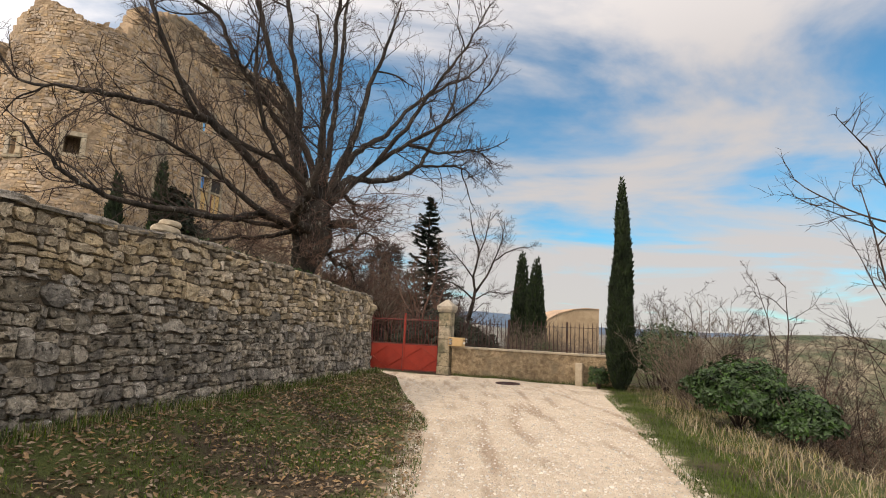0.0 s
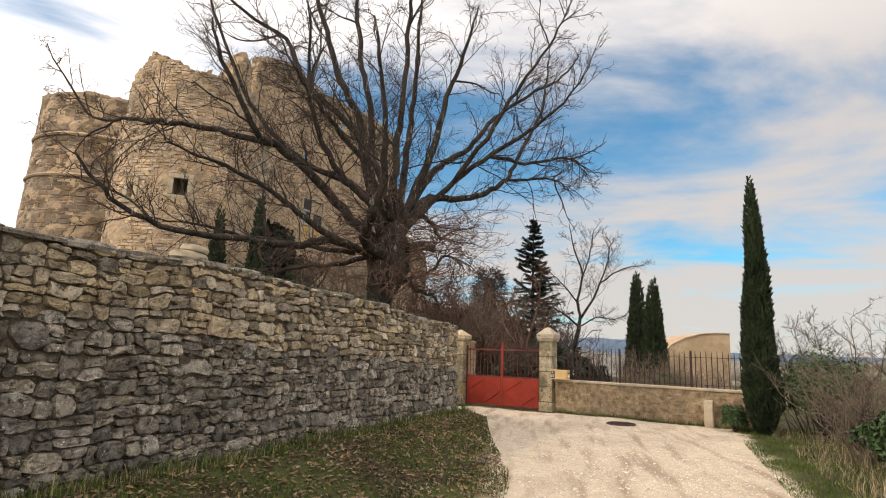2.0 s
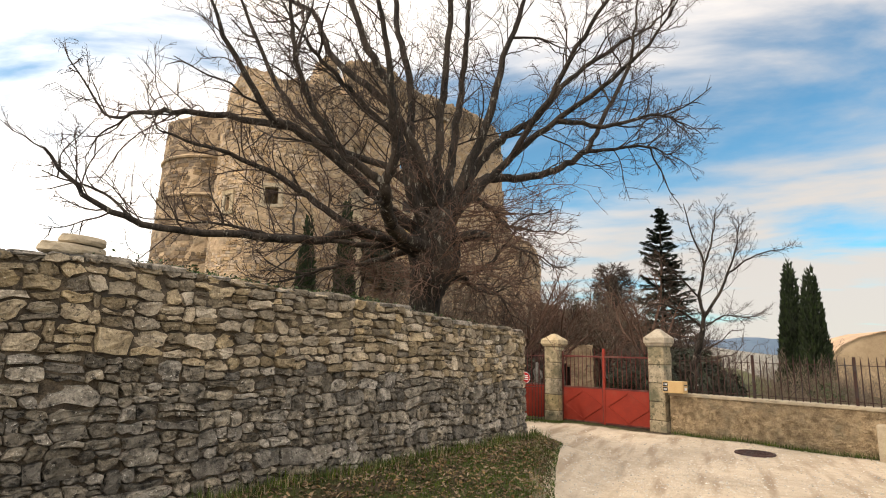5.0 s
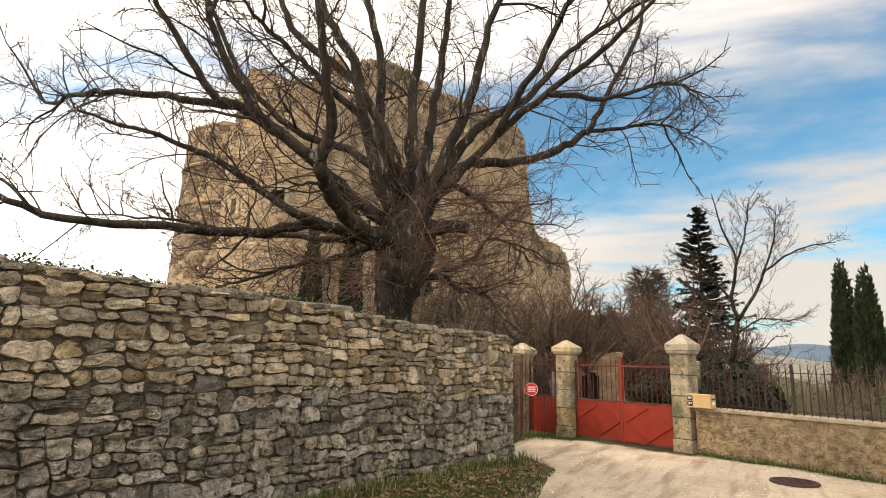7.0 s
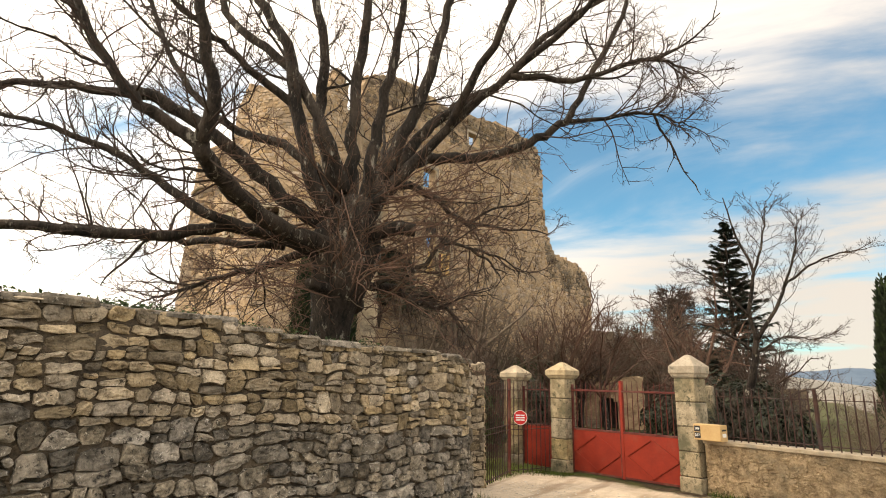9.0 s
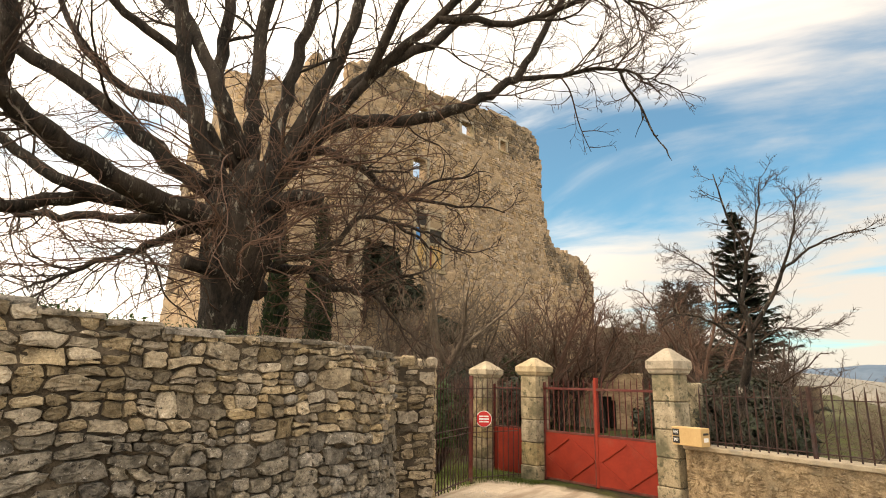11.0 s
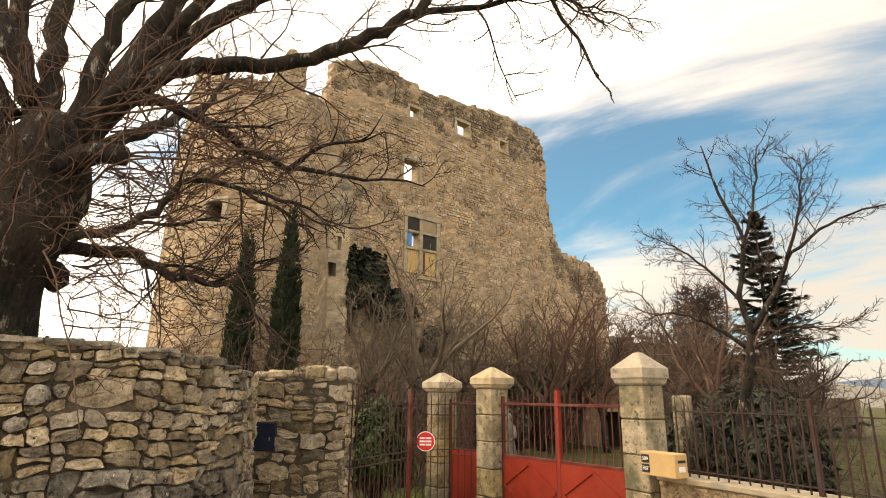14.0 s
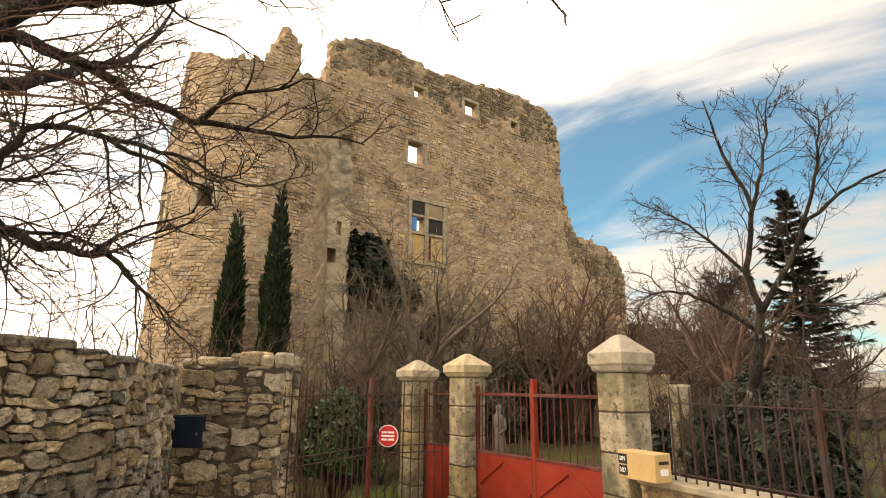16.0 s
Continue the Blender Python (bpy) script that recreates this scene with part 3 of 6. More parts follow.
def gate():
    a, b = Vector((-0.13, 18.67, 0)), Vector((-2.48, 19.34, 0))
    ang = math.degrees(math.atan2(b.y - a.y, b.x - a.x))
    half = (b - a).length / 2
    root = empty("double_gate", pose(a.x, a.y, 0, 0, 0, ang), "red-painted iron double gate with solid lower panels, closed", "gate")
    for k, x0 in enumerate((0.02, half + 0.015)):
        leaf = part("gate_leaf", block(x0, x0 + half - 0.035, -0.02, 0.02, 0.05, 0.94, 0.004), M["red"], root, "solid red sheet-metal lower panel")
        x1 = x0 + half - 0.035
        for xs in (x0 + 0.015, x1 - 0.015):
            if abs(xs - half) < 0.2 and k == 0:
                continue
            part("stile", block(xs - 0.02, xs + 0.02, -0.028, 0.028, 0.03, 1.86, 0.004), M["red_bar"], leaf)
        for z in (0.07, 0.93, 1.74):
            part("rail", block(x0, x1, -0.026, 0.026, z - 0.02, z + 0.02, 0.003), M["red_bar"], leaf)
        # raised lozenge on the panel
        cx, cz, rx, rz = (x0 + x1) / 2, 0.49, half * 0.44, 0.36
        for sx, sz in ((1, 1), (1, -1), (-1, 1), (-1, -1)):
            p, q = Vector((cx + sx * rx, 0, cz)), Vector((cx, 0, cz + sz * rz))
            bm = bmesh.new()
            d = (q - p)
            nn = Vector((-d.z, 0, d.x)).normalized() * 0.02
            v = [bm.verts.new(c + Vector((0, y, 0))) for y in (0.024, 0.042) for c in (p - nn, p + nn, q + nn, q - nn)]
            for f in ((0, 1, 2, 3), (7, 6, 5, 4), (0, 4, 5, 1), (1, 5, 6, 2), (2, 6, 7, 3), (3, 7, 4, 0)):
                bm.faces.new([v[i] for i in f])
            part("moulding", bm, M["red"], leaf)
        n = 9
        verts, faces = [], []
        tube(verts, faces, [Vector((0, 0, 0.95)), Vector((0, 0, 1.84)), Vector((0, 0, 1.95))], [0.009, 0.009, 0.002], 6)
        first = None
        for i in range(1, n + 1):
            x = x0 + (x1 - x0) * i / (n + 1)
            if first is None:
                first = raw("bar", verts, faces, M["red_bar"], False, leaf)
                first.location = (x, 0, 0)
            else:
                o = first.copy()
                scene.collection.objects.link(o)
                o.location = (x, 0, 0)
    part("lock_post", block(half - 0.03, half + 0.03, -0.05, 0.03, 0.04, 1.95, 0.006), M["red"], root, "bright red middle post")
    return root


gate()

# ---- castle ----


def facade(name, parent, pos, length, z0, top, thick, holes, cell, material, rough=0.05, seed=1, label="", back=True, ragged=0.2):
    """A thick rough wall with a ragged top and real openings: a grid of cells, front, back and edges."""
    rng = random.Random(seed)
    nu = int(round(length / cell))
    du = length / nu
    zmax = max(top(i * du) for i in range(nu + 1)) + cell
    nz = int((zmax - z0) / cell) + 1
    inside = [[False] * (nz + 1) for _ in range(nu + 1)]
    for i in range(nu):
        for k in range(nz):
            u, z = (i + 0.5) * du, z0 + (k + 0.5) * cell
            ok = z < top(u) + rng.uniform(-ragged, ragged) * cell
            for a, b, c, d in holes:
                if a < u < b and c < z < d:
                    ok = False
            inside[i][k] = ok
    verts, index, faces = [], {}, []

    def near_hole(u, z):
        return any(a - cell < u < b + cell and c - cell < z < d + cell for a, b, c, d in holes)

    def vert(i, k, side):
        key = (i, k, side)
        if key not in index:
            u, z = i * du, z0 + k * cell
            p, n = pos(u, z)
            if side == 0:
                q = p + n * (rough * noise.noise((u * 0.9, z * 0.9, seed)) + rough * 0.5 * rng.uniform(-1, 1))
            else:
                q = p - n * thick
            j = 0.0 if near_hole(u, z) else cell * 0.28
            index[key] = len(verts)
            t = n.cross(Vector((0, 0, 1)))
            verts.append(Vector((q.x, q.y, z)) + t * rng.uniform(-j, j) + Vector((0, 0, rng.uniform(-j, j))))
        return index[key]
    for i in range(nu):
        for k in range(nz):
            if not inside[i][k]:
                continue
            c = ((i, k), (i + 1, k), (i + 1, k + 1), (i, k + 1))
            faces.append(tuple(vert(*q, 0) for q in c))
            if back:
                faces.append(tuple(vert(*q, 1) for q in reversed(c)))
            for (a, b), (x, y) in (((c[0], c[1]), (0, -1)), ((c[1], c[2]), (1, 0)), ((c[2], c[3]), (0, 1)), ((c[3], c[0]), (-1, 0))):
                ii, kk = i + x, k + y
                if kk < 0 or not (0 <= ii < nu) or not inside[ii][kk]:
                    if kk >= 0:
                        faces.append((vert(*b, 0), vert(*a, 0), vert(*a, 1), vert(*b, 1)))
    return tagged(raw(name, verts, faces, material, False, parent), label)


MAIN_A, MAIN_D = Vector((-15.0, 25.6, 0)), Vector((0.2533, 0.9674, 0))
MAIN_N = Vector((MAIN_D.y, -MAIN_D.x, 0))
TOWER_C, TOWER_R = Vector((-16.5, 23.75, 0)), 3.12


def main_pos(u, z):
    return MAIN_A + MAIN_D * u, MAIN_N


def poly_top(pts):
    def f(u):
        for (a, za), (b, zb) in zip(pts, pts[1:]):
            if u <= b:
                return za + (zb - za) * max(0.0, (u - a)) / (b - a)
        return pts[-1][1]
    return f


MAIN_TOP = poly_top([(0, 14.2), (0.28, 14.3), (0.36, 16.2), (0.8, 16.6), (2.2, 17.15), (3.6, 17.2), (4.9, 17.0), (5.9, 16.8), (8.8, 17.1), (10.2, 17.4), (13.0, 17.3), (13.9, 17.2), (14.3, 16.6), (14.6, 15.8), (14.9, 12.2), (15.4, 10.8), (15.9, 10.0), (17.3, 9.95), (18.6, 9.75), (19.5, 9.2), (19.9, 8.4), (20.0, 5.5)])
WINDOWS = [(4.71, 5.34, 15.1, 15.65), (7.73, 8.55, 15.15, 15.9), (10.9, 11.4, 15.1, 15.7), (4.44, 5.36, 11.7, 12.85), (4.75, 5.4, 8.55, 9.2)]


def tower_pos(u, z):
    a = radians(-200) + u / TOWER_R
    n = Vector((math.cos(a), math.sin(a), 0))
    r = TOWER_R * (1.03 - 0.006 * z) - (0.16 if z > 11.3 else 0.0)
    return TOWER_C + n * r, n


def tower_u(deg):
    return radians(deg + 200) * TOWER_R


TOWER_TOP = poly_top([(0, 12.6), (tower_u(-130), 12.9), (tower_u(-108), 13.6), (tower_u(-98), 14.0), (tower_u(-75), 13.6), (tower_u(-62), 13.3), (tower_u(-30), 13.3), (tower_u(-24), 14.0), (tower_u(-14), 15.1), (tower_u(-8), 14.8), (tower_u(-3), 14.4), (tower_u(-1), 13.3), (tower_u(60), 14.0)])


def frame_stones(parent, pos, u0, u1, z0, z1, w=0.16, out=0.05, sill=True):
    """Dressed jambs, lintel and sill round an opening."""
    p0, n = pos((u0 + u1) / 2, (z0 + z1) / 2)
    ang = math.degrees(math.atan2(n.y, n.x)) + 90
    m = Matrix.Translation((p0.x, p0.y, 0)) @ Matrix.Rotation(radians(ang), 4, "Z")
    h = (u1 - u0) / 2
    items = [("jamb", -h - w, -h, z0, z1), ("jamb", h, h + w, z0, z1), ("lintel", -h - w, h + w, z1, z1 + w)]
    if sill:
        items.append(("sill", -h - w - 0.05, h + w + 0.05, z0 - w * 0.7, z0))
    for name, a, b, c, d in items:
        o = part(name, block(a + 0.004, b - 0.004, -out, 0.18, c + 0.004, d - 0.004, 0.012), M["dressed"], parent)
        o.matrix_local = m


FAR_POS = None


def castle():
    global FAR_POS
    root = empty("castle", pose(0, 0, 0), "ruined medieval stone castle with round tower and broken roofless walls", "castle")
    wall = facade("curtain_wall", root, main_pos, 20.0, 0.0, MAIN_TOP, 0.5, WINDOWS, 0.21, M["castle"], 0.07, 3)
    for w in WINDOWS:
        frame_stones(wall, main_pos, *w)
    # boarded cross window beneath
    p, n = main_pos(5.6, 8)
    # the small blue block paints in sky seen through the opening
    for name, a, b, c, d, mat in (("board", 4.72, 5.4, 7.3, 8.4, "shutter"), ("plank", 4.76, 4.86, 7.34, 8.36, "dressed"), ("plank", 5.24, 5.34, 7.34, 8.36, "dressed"), ("board", 5.62, 6.42, 7.3, 8.4, "shutter"), ("plank", 5.66, 5.78, 7.34, 8.36, "red_bar"), ("plank", 6.0, 6.1, 7.34, 8.36, "dressed"), ("lattice", 5.62, 6.42, 8.55, 9.25, "castle_dark"), ("board", 5.62, 6.42, 9.35, 9.95, "plaster"), ("pane", 4.72, 5.4, 9.35, 9.95, "castle_dark"), ("blue_pane", 4.76, 5.0, 8.6, 9.2, "blue"), ("mullion", 5.42, 5.6, 7.2, 9.95, "dressed"), ("transom", 4.6, 6.5, 8.42, 8.54, "dressed"), ("transom", 4.6, 6.5, 9.24, 9.34, "dressed"), ("lintel", 4.5, 6.65, 9.97, 10.17, "dressed"), ("sill", 4.45, 6.7, 7.06, 7.22, "dressed"), ("jamb", 6.44, 6.62, 7.24, 9.95, "dressed"), ("jamb", 4.54, 4.7, 7.24, 9.95, "dressed")):
        q, _ = main_pos((a + b) / 2, 0)
        o = part(name, block(-(b - a) / 2, (b - a) / 2, -0.1 if name in ("mullion", "transom", "lintel", "sill", "jamb") else (-0.055 if name == "plank" else -0.04), 0.1, c, d, 0.008), M[mat], wall)
        o.matrix_local = Matrix.Translation((q.x, q.y, 0)) @ Matrix.Rotation(math.atan2(n.y, n.x) + math.pi / 2, 4, "Z")
    holes = [(tower_u(-58.5) - 0.27, tower_u(-58.5) + 0.27, 7.6, 8.3), (tower_u(-96.5) - 0.16, tower_u(-96.5) + 0.16, 7.35, 8.05)]
    tw = facade("round_tower", root, tower_pos, tower_u(60), 0.0, TOWER_TOP, 0.9, holes, 0.21, M["castle"], 0.06, 5)
    for w in holes:
        frame_stones(tw, tower_pos, *w, w=0.2)
    # a dark chamber behind the tower windows
    bm = bmesh.new()
    bmesh.ops.create_cone(bm, segments=24, radius1=2.0, radius2=2.0, depth=12, cap_ends=True, matrix=pose(-16.5, 23.75, 6))
    part("inner_core", bm, M["castle"], tw)

    # buttress
    def but_pos(u, z):
        b = 0.55 if z < 10.6 else 0.55 - (z - 10.6) * 0.35
        if u < 0.55:
            return MAIN_A + MAIN_D * -1.4 + MAIN_N * (u + b - 0.55), -MAIN_D
        if u < 3.4:
            return MAIN_A + MAIN_D * (-1.4 + u - 0.55) + MAIN_N * max(0.02, b), MAIN_N
        return MAIN_A + MAIN_D * 1.45 + MAIN_N * (0.55 - (u - 3.4)), MAIN_D
    facade("buttress", root, but_pos, 3.95, 0.0, poly_top([(0, 11.0), (1.2, 11.6), (2.6, 12.1), (4, 11.9)]), 0.5, [(2.77, 3.06, 7.54, 8.2), (2.45, 2.9, 6.47, 7.0)], 0.19, M["castle_grey"], 0.06, 8, "greyer patched masonry of a stair turret")

    # far tower with two string courses
    far_c = Vector((-27.4, 30.2, 0))

    def far_pos(u, z):
        a = radians(-190) + u / 3.6
        nn = Vector((math.cos(a), math.sin(a), 0))
        return far_c + nn * (4.05 - 0.03 * z), nn
    FAR_POS = far_pos
    ft = facade("far_tower", root, far_pos, radians(270) * 3.6, 0.0, lambda u: 15.6, 0.9, [], 0.3, M["castle"], 0.07, 9, ragged=0.0)
    for z in (10.6, 13.0):
        bm = bmesh.new()
        r = 4.05 - 0.03 * z
        prof = [(r - 0.1, z - 0.14), (r + 0.1, z - 0.1), (r + 0.15, z), (r + 0.08, z + 0.1), (r - 0.1, z + 0.12)]
        rings = [[bm.verts.new((far_c.x + q * math.cos(a), far_c.y + q * math.sin(a), h)) for q, h in prof] for a in (radians(-190 + 9 * k) for k in range(31))]
        for a, b in zip(rings, rings[1:]):
            for k in range(4):
                bm.faces.new((a[k], b[k], b[k + 1], a[k + 1]))
        part("string_course", bm, M["castle"], ft)
    # low retaining terrace with an arched opening, under the shrubs
    ter = Line([(-12.6, 27.2), (-9.3, 39.2), (-5.0, 45.0), (2.0, 49.0)])
    # the terrace's shade is put into its colour, as dark stone
    facade("terrace_wall", root, lambda u, z: ter.at(u), ter.length, 0.0, lambda u: 3.6 + 0.25 * noise.noise((u * 0.6, 3, 0)) - 0.06 * u, 0.8, [(10.6, 12.0, 0, 4.1)], 0.24, M["castle_top"], 0.08, 12, "lower terrace wall with a dark opening")
    # this wall's shade is put into its colour by the dark stone
    back = Line([(-10.2, 45.0), (-6.0, 50.5), (-2.2, 52.0)])
    facade("garden_back_wall", root, lambda u, z: back.at(u), back.length, -2.0, lambda u: 5.6 - 0.1 * u + 0.12 * noise.noise((u * 0.7, 1, 0)), 0.6, [], 0.3, M["castle_top"], 0.08, 14, "wall running on from the castle, its shade painted as dark stone")
    return root


castle()

# ---- garden wall beside the gate ----


def right_wall():
    a, b = Vector((0.3, 18.42, 0)), Vector((5.2, 16.04, 0))
    ang = math.degrees(math.atan2(b.y - a.y, b.x - a.x))
    L = (b - a).length
    root = empty("wall_low", pose(a.x, a.y, 0, 0, 0, ang), "low rough-rendered garden wall with stone coping", "wall", kind="structure")
    part("wall_body", block(0, L, 0, 0.35, -0.4, 0.88), M["render_wall"], root)
    part("coping_stone", block(-0.02, L, -0.04, 0.39, 0.884, 0.95, 0.01), M["coping"], root)
    f = empty("iron_fence", pose(0, 0, 0), "rusty wrought-iron railing with spear points on the low wall", "fence")
    for t in (0.32, 0.68):
        o = part("post", block(-0.022, 0.022, -0.022, 0.022, 0.93, 1.86, 0.004), M["iron"], f, "square rusty iron post")
        o.location, o.rotation_euler = (0.55 + 4.65 * t, 18.46 - 2.26 * t, 0), (0, 0, radians(ang))
    bar_fence("iron_fence", (0.55, 18.46), (5.2, 16.2), 0.95, 1.75, (1.02, 1.7), 0.13, 0.011, M["iron"], f)


right_wall()




# ---- pier at the wall's end, fence, small gate, sign, boxes ----


def pier():
    root = empty("wall_pier", pose(-3.05, 16.3, 0, 0, 0, 34.5), "squared rubble pier at the end of the garden wall", "wall", kind="structure")
    part("pier_core", block(-1.25, 0.0, 0.0, 0.5, -0.3, 2.06), M["mortar"], root)
    return root


PIER = pier()


def plaque():
    m = pose(-3.05, 16.3, 0, 0, 0, 34.5)
    root = empty("notice_plate", m @ pose(-1.1, -0.05, 1.32), "small dark blue blank metal plate fixed on the pier", "sign")
    part("plate", block(-0.2, 0.2, -0.03, 0.0, -0.17, 0.17, 0.004), M["navy"], root)
    part("plate_rim", block(-0.21, 0.21, -0.008, 0.01, -0.18, 0.18, 0.003), M["black"], root)


plaque()


def front_fence():
    root = empty("iron_fence", pose(0, 0, 0), "rusty red iron bar fence joining the pier to the gate pillar", "fence")
    a, b, c = (-3.06, 16.32), (-3.36, 18.0), (-2.9, 19.05)
    bar_fence("iron_fence", a, b, 0.06, 1.8, (0.12, 0.92, 1.02, 1.72), 0.125, 0.009, M["iron"], root)
    bar_fence("iron_fence", b, c, 0.06, 1.8, (0.12, 0.92, 1.02, 1.72), 0.125, 0.009, M["iron"], root)
    o = part("post", block(-0.03, 0.03, -0.03, 0.03, -0.1, 1.95, 0.005), M["red_bar"], root, "square red iron post")
    o.location = (*b, 0)
    p = part("foot", block(-0.06, 0.06, -0.06, 0.06, -0.05, 0.06, 0.01), M["iron"], root)
    p.location = (*b, 0)


front_fence()


def small_gate():
    a, b = Vector((-2.92, 19.46, 0)), Vector((-3.78, 19.66, 0))
    ang = math.degrees(math.atan2(b.y - a.y, b.x - a.x))
    L = (b - a).length
    root = empty("small_gate", pose(a.x, a.y, 0, 0, 0, ang), "narrow red iron pedestrian gate, closed, between two pillars", "gate")
    part("panel", block(0.02, L - 0.02, -0.015, 0.015, 0.06, 0.92, 0.003), M["red"], root)
    for x in (0.03, L - 0.03):
        part("stile", block(x - 0.02, x + 0.02, -0.02, 0.02, 0.04, 1.8, 0.003), M["red_bar"], root)
    for z in (0.94, 1.72):
        part("rail", block(0.02, L - 0.02, -0.02, 0.02, z - 0.015, z + 0.015, 0.003), M["red_bar"], root)
    for i in range(1, 7):
        verts, faces = [], []
        tube(verts, faces, [Vector((L * i / 7, 0, 0.95)), Vector((L * i / 7, 0, 1.8)), Vector((L * i / 7, 0, 1.9))], [0.009, 0.009, 0.002], 6)
        raw("bar", verts, faces, M["red_bar"], False, root)


small_gate()


def no_entry_sign():
    m = pose(-3.2, 18.2, 1.16, 0, 0, 33)
    root = empty("round_sign", m, "round red metal sign with white bars on the fence", "sign")
    bm = bmesh.new()
    bmesh.ops.create_cone(bm, segments=32, radius1=0.15, radius2=0.15, depth=0.008, cap_ends=True, matrix=pose(0, 0, 0, 90))
    part("rim", bm, M["white"], root, "white rim")
    bm = bmesh.new()
    bmesh.ops.create_cone(bm, segments=32, radius1=0.138, radius2=0.138, depth=0.008, cap_ends=True, matrix=pose(0, -0.005, 0, 90))
    part("disc", bm, M["sign_red"], root, "red disc")
    for x in (-0.048, 0.048):
        for z, w in ((0.048, 0.042), (0.0, 0.046), (-0.048, 0.042)):
            part("white_bar", block(x - w, x + w, -0.013, -0.009, z - 0.013, z + 0.013, 0.001), M["white"], root)
    part("clip", block(-0.02, 0.02, 0.004, 0.03, -0.05, 0.05, 0.002), M["iron"], root)


no_entry_sign()


def text_mesh(body, size):
    cu = bpy.data.curves.new("text", "FONT")
    cu.body, cu.size, cu.align_x, cu.align_y, cu.extrude = body, size, "CENTER", "CENTER", 0.0008
    ob = bpy.data.objects.new("text", cu)
    scene.collection.objects.link(ob)
    me = bpy.data.meshes.new_from_object(ob.evaluated_get(bpy.context.evaluated_depsgraph_get()))
    bpy.data.objects.remove(ob)
    bpy.data.curves.remove(cu)
    return me


def letter_box():
    root = empty("letter_box", pose(0.17, 18.19, 0.957, 0, 0, -24), "tan metal letter box with black number plates on the wall's end", "letter box")
    body = part("box_body", block(0.0, 0.5, -0.02, 0.2, 0.0, 0.27, 0.008), M["box"], root)
    part("slot", block(0.502, 0.506, 0.03, 0.16, 0.17, 0.2, 0.001), M["black"], body)
    part("end_label", block(0.502, 0.506, 0.04, 0.15, 0.07, 0.13, 0.001), M["white"], body)
    for txt, z in (("389", 0.19), ("387", 0.08)):
        p = part("number_plate", block(0.02, 0.135, -0.03, -0.022, z - 0.048, z + 0.048, 0.002), M["black"], root, "black plate with white number")
        me = text_mesh(txt, 0.062)
        me.materials.append(M["white"])
        o = new("number", me)
        o.parent = p
        o.matrix_local = pose(0.078, -0.032, z, 90)


letter_box()


def fence_tag():
    root = empty("notice_tag", pose(0.91, 21.4, 1.08, 0, 0, 8), "small white paper tag fixed to the garden tree's trunk", "sign")
    part("card", block(-0.05, 0.05, -0.004, 0.004, -0.075, 0.075, 0.002), M["white"], root)
    for z in (0.03, 0.0, -0.03):
        part("print_line", block(-0.035, 0.03, -0.0065, -0.0045, z - 0.004, z + 0.004, 0.0005), M["black"], root)


fence_tag()


def bound_stone():
    root = empty("marker_stone", pose(3.97, 16.42, 0, 0, 0, -26), "pale upright marker stone at the wall's foot", "marker stone")
    part("shaft", block(-0.105, 0.105, -0.09, 0.09, -0.1, 0.68, 0.02), M["coping"], root)


bound_stone()


def manhole():
    z = ground_z(1.88, 16.14)
    root = empty("manhole_cover", pose(1.88, 16.14, z), "rusty round iron cover set in the gravel", "manhole cover")
    bm = bmesh.new()
    bmesh.ops.create_cone(bm, segments=32, radius1=0.36, radius2=0.34, depth=0.03, cap_ends=True, matrix=pose(0, 0, 0.01))
    part("lid", bm, M["iron"], root)
    for k in range(-3, 4):
        w = math.sqrt(max(0.01, 0.3 ** 2 - (k * 0.085) ** 2))
        part("rib", block(-w, w, k * 0.085 - 0.01, k * 0.085 + 0.01, 0.025, 0.032, 0.002), M["iron"], root)


manhole()


def statue():
    root_z = 0.3
    verts, faces = [], []
    prof = [(0.16, 0), (0.17, 0.12), (0.12, 0.14), (0.13, 0.3), (0.11, 0.55), (0.085, 0.72), (0.115, 0.85), (0.12, 0.95), (0.05, 1.02), (0.06, 1.08), (0.065, 1.14), (0.03, 1.2)]
    tube(verts, faces, [Vector((0.02 * math.sin(z * 5), 0.02 * math.cos(z * 4), z)) for r, z in prof], [r for r, z in prof], 10)
    tube(verts, faces, [Vector((0.1, 0, 0.92)), Vector((0.17, -0.06, 0.72)), Vector((0.08, -0.12, 0.62))], [0.04, 0.035, 0.03], 6)
    o = raw("statue", verts, faces, M["statue"], True)
    o.location = (-3.95, 22.18, 0.3)
    tagged(o, "small weathered pale stone garden statue on a plinth", "statue")
    p = obj("plinth", block(-0.2, 0.2, -0.2, 0.2, -0.1, 0.3, 0.02), M["pillar"])
    p.location = (-3.95, 22.18, 0)
    tagged(p, "square stone plinth under the statue", "plinth")


statue()

# ---- trees and shrubs ----


class Wood:
    """Collects tapered branches in plain lists."""

    def __init__(self):
        self.v, self.f = [], []

    def limb(self, pts, r0, r1, sides=7, wob=0.0, rng=None, power=0.8):
        n = len(pts)
        if wob:
            pts = [p + Vector((rng.uniform(-wob, wob), rng.uniform(-wob, wob), rng.uniform(-wob, wob))) * min(1.0, i * 0.5) for i, p in enumerate(pts)]
        rad = [r1 + (r0 - r1) * (1 - i / (n - 1)) ** power for i in range(n)]
        tube(self.v, self.f, pts, rad, sides)
        return pts

    def done(self, name, mat, parent, label="", smooth=True):
        return tagged(raw(name, self.v, self.f, mat, smooth, parent), label)


